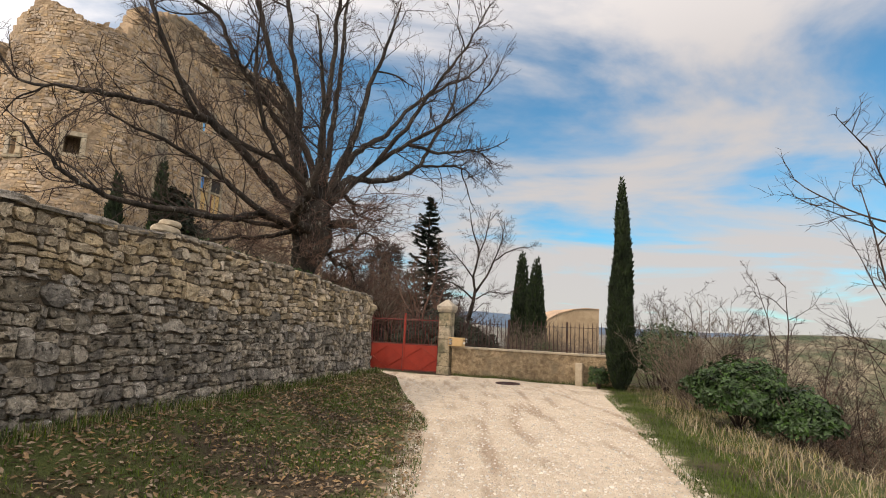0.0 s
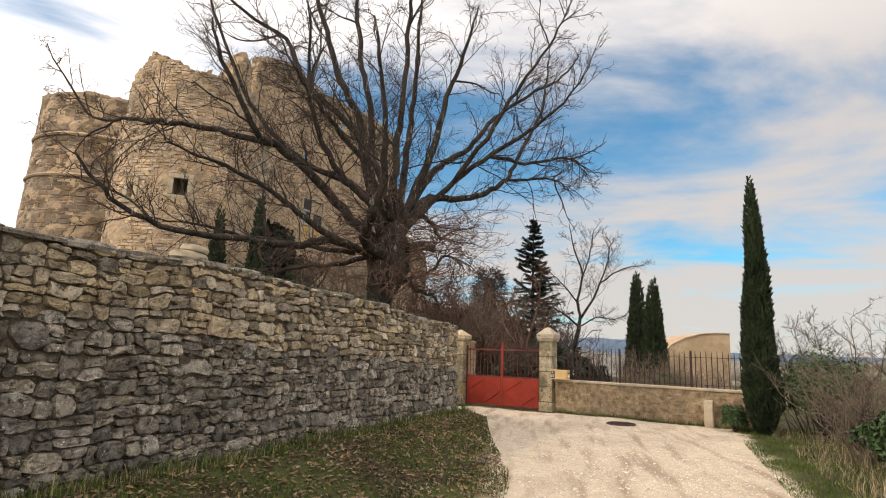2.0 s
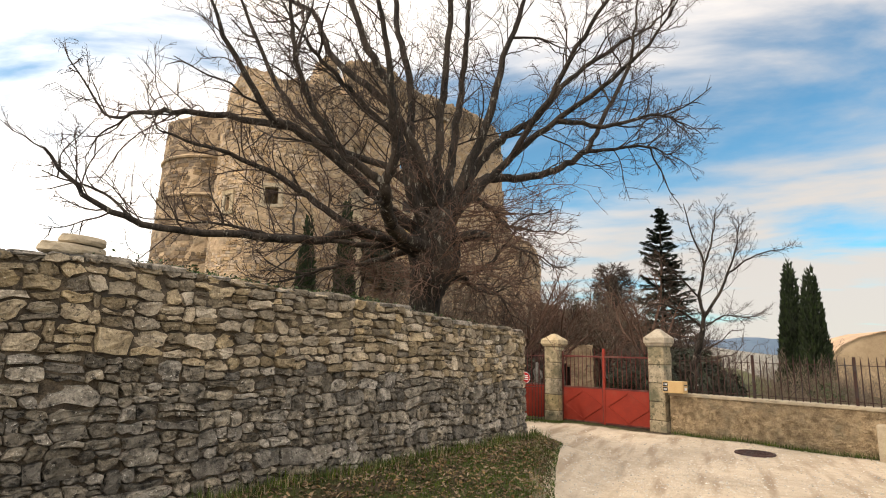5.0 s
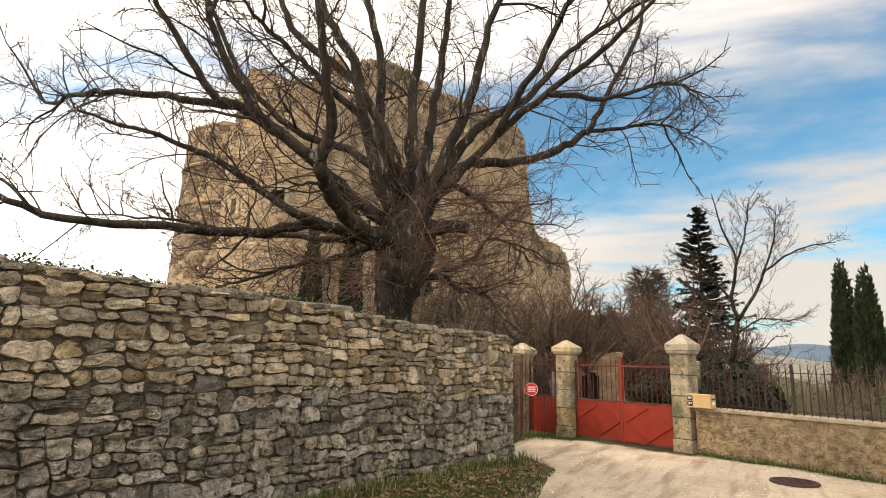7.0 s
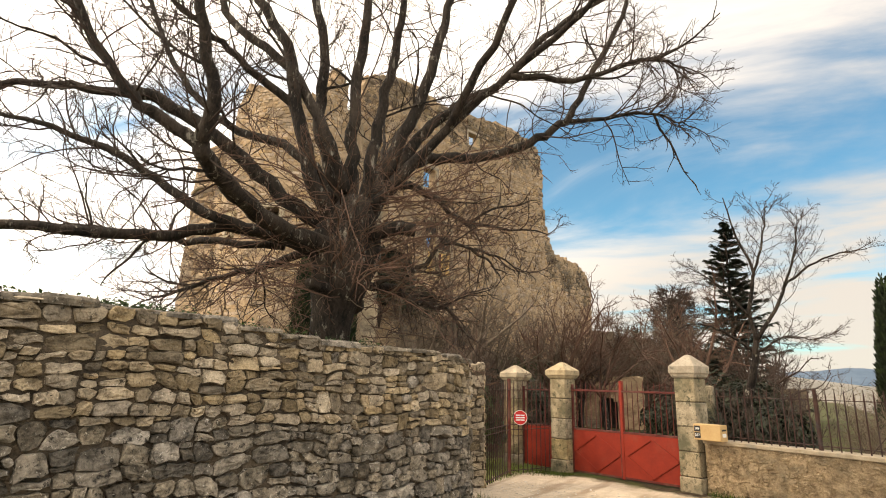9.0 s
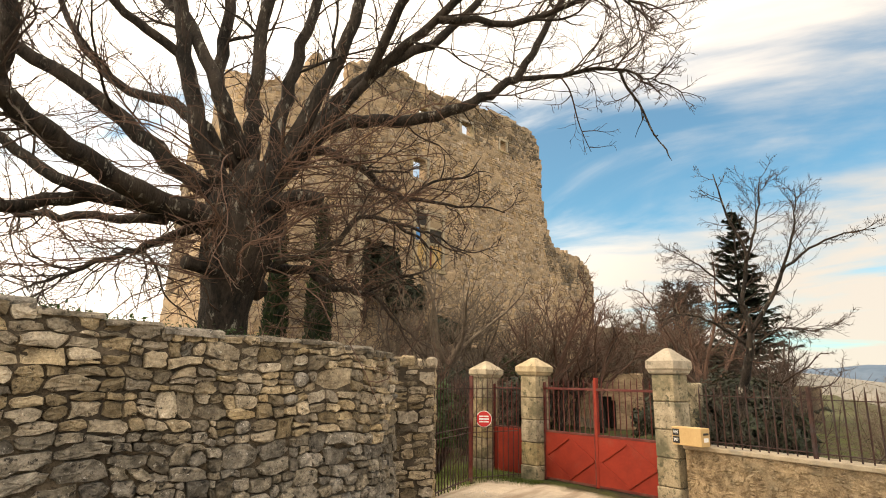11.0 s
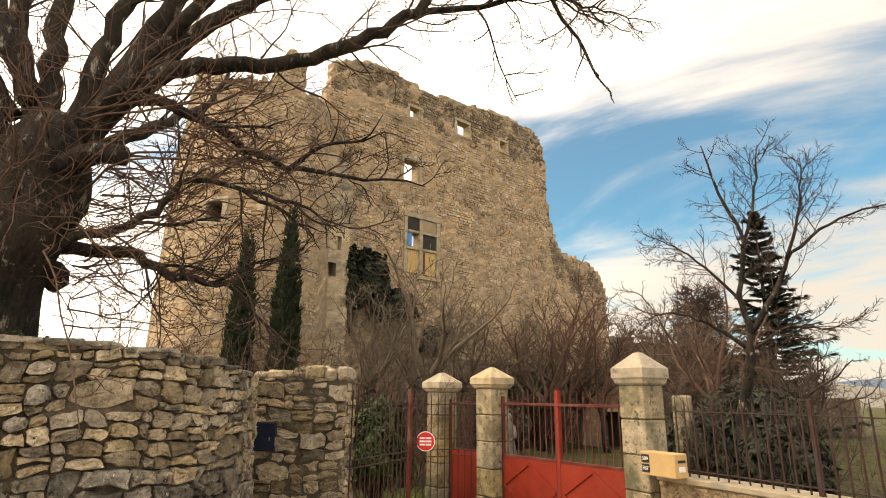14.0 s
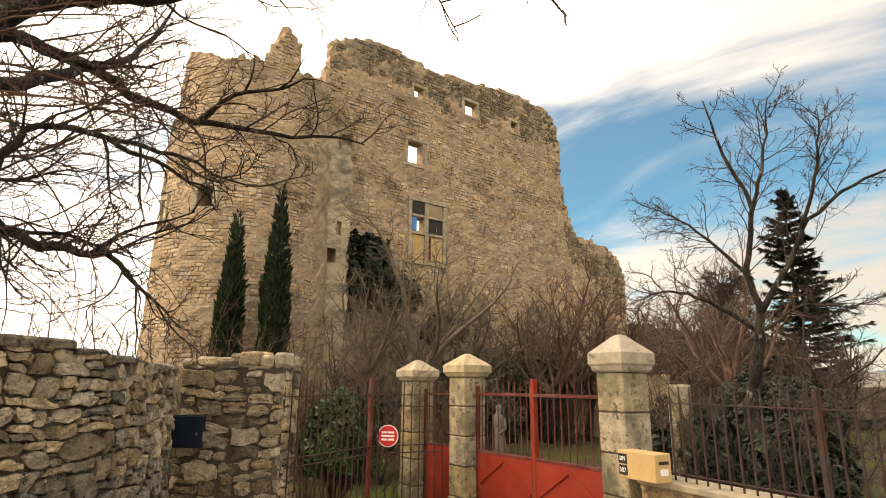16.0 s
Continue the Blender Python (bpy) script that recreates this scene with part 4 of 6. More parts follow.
def bend(p, d, length, steps, rng, curl, lift):
    """A wandering line from p along d."""
    pts = [p.copy()]
    d = d.normalized()
    for _ in range(steps):
        d = (d + Vector((rng.uniform(-1, 1), rng.uniform(-1, 1), rng.uniform(-1, 1))) * curl + Vector((0, 0, lift))).normalized()
        pts.append(pts[-1] + d * (length / steps))
    return pts


def side_dir(d, rng, spread):
    a = d.orthogonal().normalized()
    a.rotate(Matrix.Rotation(rng.uniform(0, 6.283), 3, d))
    return (d * math.cos(spread) + a * math.sin(spread)).normalized()


def sprout(wood, line, rng, count, length, r, level, start=0.25, spread=(0.5, 1.1), lift=0.06, curl=0.22):
    """Side shoots along a line, each with finer shoots in turn."""
    n = len(line)
    for k in range(count):
        t = start + (1 - start) * (k + rng.random()) / count
        x = min(n - 1.001, t * (n - 1))
        i = int(x)
        p = line[i].lerp(line[i + 1], x - i)
        d = side_dir((line[i + 1] - line[i]).normalized(), rng, rng.uniform(*spread))
        ln = length * rng.uniform(0.55, 1.25) * (1.15 - 0.55 * t)
        pts = bend(p, d, ln, 5 if level else 3, rng, curl, lift)
        rr = r * rng.uniform(0.7, 1.2)
        if level and rr > 0.007:
            pts = spline(pts, 2)
        wood.limb(pts, rr, max(0.002, rr * 0.3), 5 if level > 1 else (4 if level else 3))
        if level:
            sprout(wood, pts, rng, 6 if level > 1 else 5, ln * 0.5, max(0.0035, rr * 0.5), level - 1, 0.2, spread, lift * 0.8, curl * 1.15)


def great_oak():
    rng = random.Random(21)
    root = empty("tree", pose(-3.25, 12.46, 1.4), "large old bare-branched tree with a gnarled dark trunk behind the wall", "tree")
    inv = Matrix.Translation((3.25, -12.46, -1.4))

    def P(*pts):
        return [inv @ Vector(p) for p in pts]
    trunk = Wood()
    line = spline(P((-3.32, 12.46, 1.35), (-3.28, 12.46, 2.0), (-3.24, 12.43, 2.7), (-3.16, 12.42, 3.2), (-3.08, 12.44, 3.7), (-3.04, 12.5, 4.25)), 4)
    rad = [0.36, 0.32, 0.29, 0.27, 0.26, 0.255, 0.255, 0.26, 0.27, 0.29, 0.33, 0.35, 0.37, 0.39, 0.4, 0.39, 0.37, 0.35, 0.31, 0.26, 0.2]
    tube(trunk.v, trunk.f, line, rad[:len(line)], 26)
    trunk.v = [v + Vector((v.x - c.x, v.y - c.y, 0)) * (0.30 * noise.noise((v.x * 2.2, v.y * 2.2, v.z * 0.9)) + 0.16 * noise.noise((v.x * 6, v.y * 6, v.z * 2.5))) for v, c in ((v, line[min(len(line) - 1, i // 26)]) for i, v in enumerate(trunk.v))]
    # burrs and root flare
    for _ in range(16):
        a, z = rng.uniform(0, 6.28), rng.uniform(1.4, 2.6)
        c = Vector((0.08 + 0.27 * math.cos(a), 0.27 * math.sin(a), z))
        tube(trunk.v, trunk.f, [c + Vector((0, 0, -0.14)), c + Vector((0, 0, -0.06)), c + Vector((0, 0, 0.05)), c + Vector((0, 0, 0.13))], [0.03, 0.12, 0.11, 0.03], 8)
    trunk.done("trunk", M["bark"], root, "gnarled dark trunk with burrs")
    limbs = [
        # radius at root and tip, shoots, points
        (0.14, 0.03, 9, 1.0, [(-3.2, 12.25, 3.4), (-3.84, 11.3, 3.65), (-4.24, 10.5, 3.42), (-4.49, 9.62, 3.33), (-5.3, 8.6, 3.3), (-5.95, 8.0, 3.65), (-6.3, 7.6, 4.2)]),
        (0.2, 0.03, 8, 1.0, [(-3.1, 12.25, 3.5), (-3.21, 11.29, 3.62), (-2.93, 10.51, 3.72), (-2.67, 9.99, 3.82), (-2.57, 9.79, 4.0), (-2.45, 9.79, 4.36), (-2.37, 9.53, 4.94), (-2.38, 9.31, 5.8), (-2.5, 9.0, 6.9)]),
        (0.11, 0.02, 7, 0.9, [(-2.6, 9.85, 3.9), (-2.84, 9.5, 4.16), (-3.06, 9.28, 4.39), (-3.31, 8.91, 5.06), (-3.39, 8.68, 5.8), (-3.3, 8.4, 6.6)]),
        (0.2, 0.03, 9, 1.0, [(-3.15, 12.4, 3.7), (-3.64, 11.97, 4.1), (-4.25, 11.31, 4.83), (-4.82, 10.56, 5.37), (-5.09, 10.22, 5.5), (-5.41, 9.58, 6.4), (-5.6, 9.27, 7.3)]),
        (0.1, 0.015, 9, 0.9, [(-4.85, 10.5, 5.36), (-5.64, 9.9, 5.42), (-6.25, 9.4, 5.4), (-7.0, 9.3, 5.45), (-8.0, 9.4, 5.68), (-8.6, 8.9, 6.8)]),
        (0.12, 0.02, 8, 0.9, [(-3.6, 11.6, 3.6), (-3.93, 10.82, 3.75), (-4.37, 10.47, 4.12), (-4.93, 9.99, 4.52), (-5.48, 9.37, 4.71), (-5.9, 8.8, 4.85)]),
        (0.19, 0.03, 9, 1.1, [(-3.2, 12.3, 3.8), (-3.28, 11.97, 4.3), (-3.48, 11.74, 5.26), (-3.59, 11.61, 6.15), (-3.95, 11.31, 6.97), (-4.25, 11.05, 8.0), (-4.5, 10.9, 8.9)]),
        (0.1, 0.02, 7, 0.9, [(-3.5, 11.72, 5.4), (-3.81, 11.16, 5.8), (-4.01, 10.68, 6.08), (-4.22, 10.1, 6.4), (-4.4, 9.5, 7.0)]),
        (0.17, 0.03, 9, 1.1, [(-3.2, 12.45, 3.9), (-3.28, 12.3, 4.5), (-3.5, 12.17, 5.28), (-3.57, 12.24, 6.4), (-3.78, 12.16, 7.47), (-4.0, 12.06, 8.8), (-4.05, 12.0, 9.6)]),
        (0.17, 0.03, 9, 1.1, [(-3.05, 12.42, 4.0), (-3.04, 12.36, 4.7), (-3.04, 12.35, 5.33), (-3.0, 12.39, 6.39), (-2.95, 12.43, 7.33), (-2.92, 12.46, 8.84), (-2.85, 12.3, 9.7)]),
        (0.17, 0.03, 9, 1.1, [(-3.0, 12.55, 4.0), (-2.97, 12.69, 4.7), (-2.95, 12.83, 5.61), (-2.95, 13.09, 6.77), (-2.91, 13.25, 7.86), (-2.91, 13.38, 9.4)]),
        (0.19, 0.03, 9, 1.1, [(-2.98, 12.6, 4.0), (-2.85, 12.85, 4.8), (-2.53, 13.16, 5.74), (-2.32, 13.31, 6.79), (-2.12, 13.44, 7.69), (-1.79, 13.64, 8.9)]),
        (0.17, 0.02, 10, 1.1, [(-2.95, 12.7, 4.1), (-2.77, 13.11, 4.97), (-2.53, 13.53, 5.67), (-2.24, 13.95, 6.14), (-1.79, 14.43, 6.63), (-1.23, 15.02, 7.62), (-0.43, 15.71, 8.54), (0.37, 16.19, 9.2)]),
        (0.17, 0.02, 10, 1.0, [(-2.95, 12.65, 4.0), (-2.75, 12.95, 4.6), (-2.5, 13.43, 5.08), (-1.96, 14.01, 5.18), (-1.33, 14.49, 5.51), (-0.89, 14.93, 5.96), (-0.6, 15.24, 6.7), (-0.07, 15.59, 8.0), (0.07, 15.83, 9.0)]),
        (0.07, 0.012, 8, 0.8, [(-0.95, 14.88, 5.9), (-0.36, 15.42, 6.09), (0.3, 15.88, 6.2), (0.75, 16.24, 6.0)]),
        (0.12, 0.015, 8, 0.8, [(-2.9, 12.6, 4.05), (-2.66, 12.94, 4.5), (-2.48, 13.44, 4.55), (-2.45, 14.18, 4.36), (-2.37, 15.15, 4.43), (-1.65, 16.14, 4.46)]),
        (0.08, 0.012, 7, 0.7, [(-3.0, 12.5, 3.0), (-2.7, 12.65, 3.1), (-2.35, 13.05, 3.33), (-2.07, 13.3, 3.68), (-1.75, 14.0, 3.67), (-1.45, 14.6, 3.45)]),
        (0.11, 0.015, 8, 0.8, [(-3.1, 12.7, 3.1), (-2.9, 13.2, 3.12), (-2.75, 13.6, 2.95), (-2.5, 14.0, 2.9), (-2.3, 14.45, 2.5)]),
        (0.09, 0.015, 8, 0.9, [(-3.6, 11.8, 3.5), (-4.92, 11.27, 3.61), (-5.74, 11.19, 3.74), (-6.57, 10.77, 3.9), (-7.5, 10.15, 3.95)]),
        (0.15, 0.02, 10, 1.1, [(-3.05, 12.3, 4.3), (-3.2, 11.95, 5.1), (-3.79, 11.79, 6.11), (-4.79, 11.47, 7.04), (-5.31, 11.37, 8.04), (-6.3, 10.9, 8.7)]),
        (0.13, 0.02, 10, 1.1, [(-3.2, 12.2, 4.2), (-3.6, 11.86, 4.85), (-4.9, 11.64, 5.48), (-6.0, 11.37, 6.68), (-6.73, 11.03, 8.35)]),
        (0.14, 0.02, 8, 1.0, [(-3.1, 12.7, 3.9), (-3.6, 13.6, 4.8), (-4.3, 14.6, 5.8), (-4.9, 15.3, 7.2)]),
        (0.13, 0.015, 10, 1.1, [(-2.9, 12.6, 4.1), (-2.2, 12.95, 5.0), (-1.3, 13.3, 5.9), (-0.3, 13.5, 6.6), (0.5, 13.6, 7.3), (1.1, 13.5, 8.1)]),
        (0.1, 0.012, 9, 1.0, [(-1.9, 13.05, 5.3), (-1.0, 12.9, 6.5), (-0.4, 12.9, 7.5), (0.3, 13.0, 8.6)]),
        (0.08, 0.012, 8, 0.9, [(-1.1, 13.35, 6.0), (-0.2, 13.9, 6.0), (0.6, 14.2, 6.2), (1.1, 14.3, 5.9)]),
        (0.1, 0.012, 9, 1.0, [(-3.4, 12.1, 3.5), (-4.0, 11.9, 3.3), (-4.7, 11.9, 3.25), (-5.5, 11.6, 3.0), (-6.2, 11.5, 2.9)]),
    ]
    for r0, r1, shoots, ln, pts in limbs:
        if pts[-1][2] > 8.3:
            # the crown's leaders run on upwards
            a, b = Vector(pts[-2]), Vector(pts[-1])
            pts = pts + [tuple(b + (b - a).normalized() * 0.9 + Vector((0, 0, 0.35)))]
        line = spline(P(*pts), 5)
        w = Wood()
        line = w.limb(line, r0 * 0.6, r1 * 0.55, 10, 0.03, rng)
        ob = w.done("limb", M["bark"], root)
        tw = Wood()
        sprout(tw, line, rng, shoots + 13, ln * 1.35, 0.0115, 2, 0.28, curl=0.36)
        tw.done("spray", M["twig"], ob)
        for at in (0.35, 0.68):
            bw = Wood()
            sprout(bw, line[int(at * len(line)) - 1:int(at * len(line)) + 2], rng, 1, ln * 1.7, 0.024, 1, 0.3, (0.45, 1.0), 0.04, 0.36)
            bw.done("branch", M["bark"], ob)
    # sawn stubs
    for pts, r in (([(-2.8, 12.5, 3.72), (-2.42, 12.61, 3.8), (-2.2, 12.75, 3.77)], 0.085), ([(-3.12, 12.3, 2.93), (-3.05, 12.0, 2.96), (-3.02, 11.72, 2.97)], 0.07)):
        w = Wood()
        w.limb(spline(P(*pts), 4), r * 1.25, r, 10)
        w.done("stub", M["bark"], root, "sawn-off limb stub")
    # reddish shoots round the fork
    w = Wood()
    for k in range(130):
        a, z = rng.uniform(0, 6.28), rng.choice((rng.uniform(1.0, 2.9), rng.uniform(1.8, 3.4)))
        p = Vector((0.12 + 0.4 * math.cos(a), 0.4 * math.sin(a), z))
        d = Vector((math.cos(a) * 1.0 + 0.35, math.sin(a), rng.uniform(-0.5, 0.7)))
        pts = bend(p, d, rng.uniform(0.35, 1.1), 6, rng, 0.4, 0.0)
        r = rng.uniform(0.004, 0.01)
        w.limb(pts, r, 0.002, 3)
        sprout(w, pts, rng, 4, 0.35, 0.003, 0, 0.3)
    # longer hanging shoots out from the crown of the trunk
    for k in range(80):
        a = rng.uniform(0, 6.28)
        p = Vector((0.12 + 0.5 * math.cos(a), 0.5 * math.sin(a), rng.uniform(1.4, 3.0)))
        d = Vector((math.cos(a), math.sin(a), rng.uniform(-0.35, 0.45)))
        pts = bend(p, d, rng.uniform(1.2, 2.6), 8, rng, 0.3, -0.03)
        r = rng.uniform(0.006, 0.013)
        w.limb(pts, r, 0.003, 4)
        sprout(w, pts, rng, 6, 0.6, 0.005, 1, 0.25, curl=0.35)
    w.done("shoot_tangle", M["twig_red"], root, "tangle of reddish shoots")
    # pale twig ends among them, with sunlight put into their colour
    w = Wood()
    for k in range(60):
        a, z = rng.uniform(0, 6.28), rng.uniform(1.2, 2.8)
        p = Vector((0.1 + 0.7 * math.cos(a), 0.7 * math.sin(a), z))
        pts = bend(p, Vector((math.cos(a), math.sin(a), 0.1)), rng.uniform(0.4, 1.0), 5, rng, 0.4, 0)
        w.limb(pts, 0.006, 0.003, 3)
    tagged(w.done("dead_wood", M["twig_grey"], root), kind="stuff")


great_oak()


def bare_shrub(x, y, h, spread, stems, rng, mat, label, name="shrub", z=None, lean=(0, 0), shoots=7, group="", level=1, curl=0.24):
    z = ground_z(x, y) if z is None else z
    root = empty(name, pose(x, y, z - 0.05), label, name, group)
    w = Wood()
    for _ in range(stems):
        a = rng.uniform(0, 6.28)
        p = Vector((math.cos(a), math.sin(a), 0)) * rng.uniform(0, spread * 0.25)
        d = Vector((math.cos(a) * spread * rng.uniform(0.2, 0.8) / h + lean[0], math.sin(a) * spread * rng.uniform(0.2, 0.8) / h + lean[1], 1))
        pts = bend(p, d, h * rng.uniform(0.6, 1.1), 8, rng, curl * 0.85, 0.03)
        r = h * rng.uniform(0.003, 0.0075)
        w.limb(pts, r, r * 0.25, 5)
        sprout(w, pts, rng, shoots, h * 0.32, r * 0.4, level, 0.12, (0.4, 1.1), 0.05, curl * 1.3)
    w.done("brushwood", mat, root)
    return root


def leaves(n, place, size, rng, up=0.3):
    """Many small folded leaves: two triangles each."""
    v, f = [], []
    for _ in range(n):
        p, nrm = place()
        d = (nrm + Vector((rng.uniform(-1, 1), rng.uniform(-1, 1), rng.uniform(-1, 1) + up)) * 0.8).normalized()
        a = d.orthogonal().normalized()
        a.rotate(Matrix.Rotation(rng.uniform(0, 6.28), 3, d))
        b = d.cross(a)
        s = size * rng.uniform(0.6, 1.35)
        i = len(v)
        v += [p - a * s, p + b * s * 0.5 + d * s * 0.2, p + a * s, p - b * s * 0.5 + d * s * 0.2]
        f += [(i, i + 1, i + 2), (i, i + 2, i + 3)]
    return v, f


def cypress(x, y, z0, h, r, rng, n, size, label):
    root = empty("cypress", pose(x, y, z0), label, "tree", "cypress trees")
    w = Wood()
    w.limb([Vector((0, 0, -0.2)), Vector((0, 0, h * 0.4)), Vector((0.02, 0, h * 0.97))], r * 0.28, 0.01, 8)
    w.done("trunk", M["bark"], root)

    def radius(t, a):
        base = r * min(1.0, (t / 0.1) ** 0.5) * max(0.0, 1 - max(0.0, t - 0.18) / 0.82) ** 0.62 if t > 0 else 0
        return base * (0.86 + 0.3 * noise.noise((math.cos(a) * 1.6 + x, math.sin(a) * 1.6, t * h * 0.9)) + 0.14 * noise.noise((math.cos(a) * 4, math.sin(a) * 4 + x, t * h * 3.2)))

    def place():
        t = min(0.995, max(0.015, 1 - math.sqrt(rng.random()) * 0.985 + rng.uniform(-0.01, 0.01)))
        a = rng.uniform(0, 6.283)
        rr = radius(t, a) * (1.0 - 0.28 * rng.random() ** 2)
        nrm = Vector((math.cos(a) * 0.5, math.sin(a) * 0.5, 0.9)).normalized()
        return Vector((rr * math.cos(a), rr * math.sin(a), t * h)), nrm
    # upright sprays: narrow leaves that point up and out
    v, f = [], []
    for _ in range(n):
        p, d = place()
        d = (d + Vector((rng.uniform(-1, 1), rng.uniform(-1, 1), rng.uniform(-0.3, 0.6))) * 0.35).normalized()
        a = d.orthogonal().normalized()
        a.rotate(Matrix.Rotation(rng.uniform(0, 6.28), 3, d))
        s = size * rng.uniform(0.6, 1.4)
        i = len(v)
        v += [p - a * s * 0.28, p + a * s * 0.28, p + d * s * 0.7 + a * s * 0.2, p + d * s * 1.3, p + d * s * 0.7 - a * s * 0.2]
        f += [(i, i + 1, i + 2, i + 3, i + 4)]
    # dense dark inside
    verts2, faces2 = [], []
    ts = [k / 24 for k in range(25)]
    tube(verts2, faces2, [Vector((0, 0, max(0.01, t) * h * 0.97)) for t in ts], [max(0.01, radius(max(0.02, t), 0.0) * 0.72) for t in ts], 12)
    o = len(v)
    v += verts2
    f += [tuple(o + q for q in face) for face in faces2]
    tagged(raw("crown", v, f, M["cypress"], False, root), "", kind="stuff")


RT = random.Random(5)
cypress(4.87, 15.4, 0.0, 6.0, 0.4, RT, 16000, 0.075, "tall narrow dark green cypress at the roadside")
cypress(5.45, 39.9, -1.2, 8.55, 0.95, RT, 7000, 0.17, "dark green pointed cypress in the garden beyond the railing")
cypress(5.95, 36.6, -1.2, 7.7, 0.85, RT, 7000, 0.16, "dark rounded cypress beside another in the garden")
cypress(-13.0, 21.3, 0.5, 6.6, 0.55, RT, 5000, 0.14, "thin dark cypress against the castle tower")
cypress(-11.6, 21.9, 0.5, 7.4, 0.55, RT, 5000, 0.14, "thin dark cypress against the castle wall")
cypress(-9.1, 53.6, -1, 7.7, 0.7, RT, 2500, 0.22, "small distant cypress behind the garden trees")


def fir(x, y, z0, h, r, rng):
    root = empty("fir_tree", pose(x, y, z0), "tall dark blue-green conifer with drooping layered boughs", "tree")
    w = Wood()
    w.limb([Vector((0, 0, -0.2)), Vector((0, 0, h * 0.5)), Vector((0, 0, h))], 0.22, 0.02, 8)
    trunk = w.done("trunk", M["bark"], root)
    v, f = [], []
    bw = Wood()
    tiers = 58
    for k in range(tiers):
        t = k / (tiers - 1)
        z = h * (0.06 + 0.92 * t) + rng.uniform(-0.1, 0.1)
        reach = r * (1 - t) ** 0.8 * (0.8 + 0.35 * noise.noise((k * 1.3, 0, 2))) + 0.15
        for j in range(5):
            a = rng.uniform(0, 6.283)
            ln = reach * rng.uniform(0.4, 1.2)
            d = Vector((math.cos(a), math.sin(a), 0.15 - 0.35 * (1 - t)))
            pts = bend(Vector((0, 0, z)), d, ln, 6, rng, 0.13, rng.uniform(-0.02, 0.1))
            bw.limb(pts, 0.03 * (1 - t) + 0.01, 0.006, 4)
            for q, (p, p2) in enumerate(zip(pts[1:], pts[2:] + [pts[-1] + (pts[-1] - pts[-2]) * 0.4])):
                for _ in range(int(46 * (1 - 0.4 * t))):
                    c = p.lerp(p2, rng.random())
                    sd = Vector((-math.sin(a), math.cos(a), 0)) * rng.choice((-1, 1))
                    dd = (Vector((math.cos(a), math.sin(a), -0.12)) * rng.uniform(0.3, 1) + sd * rng.uniform(0.1, 1.0) + Vector((0, 0, rng.uniform(-0.35, 0.25)))).normalized()
                    s = rng.uniform(0.2, 0.5) * (0.6 + 0.5 * (1 - t))
                    b = dd.cross(Vector((0, 0, 1))).normalized() * s * 0.16
                    i = len(v)
                    v += [c - b * 0.5, c + b * 0.5, c + dd * s * 0.6 + b, c + dd * s, c + dd * s * 0.6 - b]
                    f.append((i, i + 1, i + 2, i + 3, i + 4))
    bw.done("boughs", M["bark"], root)
    tagged(raw("needles", v, f, M["fir"], False, root), "", kind="stuff")


fir(-1.57, 47.3, -1.2, 14.0, 3.9, random.Random(8))


def garden_tree():
    rng = random.Random(31)
    root = empty("tree", pose(0.85, 21.6, 0.05), "bare crooked garden tree with a dark leaning trunk", "tree")
    lines = [(0.14, 0.05, [(0, 0, -0.1), (0.02, -0.05, 0.9), (-0.05, -0.1, 1.5), (0.15, -0.3, 2.2), (0.28, -0.4, 2.9)]),
             (0.07, 0.015, [(0.28, -0.4, 2.85), (0.2, -0.5, 3.5), (0.35, -0.6, 4.3), (0.1, -0.7, 5.2), (-0.1, -0.8, 6.1)]),
             (0.065, 0.012, [(0.28, -0.4, 2.85), (0.7, -0.4, 3.5), (1.0, -0.3, 4.1), (1.7, -0.2, 4.6), (2.5, -0.1, 4.75)]),
             (0.05, 0.01, [(0.2, -0.35, 2.6), (-0.3, -0.6, 3.0), (-0.8, -0.8, 3.2), (-1.3, -0.9, 3.1)]),
             (0.045, 0.01, [(0.33, -0.6, 4.2), (0.6, -0.7, 5.0), (0.75, -0.7, 5.9)]),
             (0.04, 0.01, [(0.25, -0.5, 3.3), (-0.4, -0.6, 4.1), (-0.9, -0.7, 4.5)]),
             (0.04, 0.01, [(0.9, -0.35, 4.0), (1.2, -0.5, 4.8), (1.3, -0.5, 5.6)]),
             (0.035, 0.01, [(0.3, -0.4, 2.6), (0.8, -0.5, 2.9), (1.4, -0.6, 2.8)])]
    for i, (a, b, pts) in enumerate(lines):
        w = Wood()
        line = w.limb(spline(pts, 5), a * (1 if i == 0 else 0.72), b * (1 if i == 0 else 0.6), 8, 0.02, rng)
        ob = w.done("trunk" if i == 0 else "limb", M["bark"], root)
        if i:
            tw = Wood()
            sprout(tw, line, rng, 15, 0.85, 0.008, 2, 0.2)
            tw.done("spray", M["twig"], ob)


garden_tree()



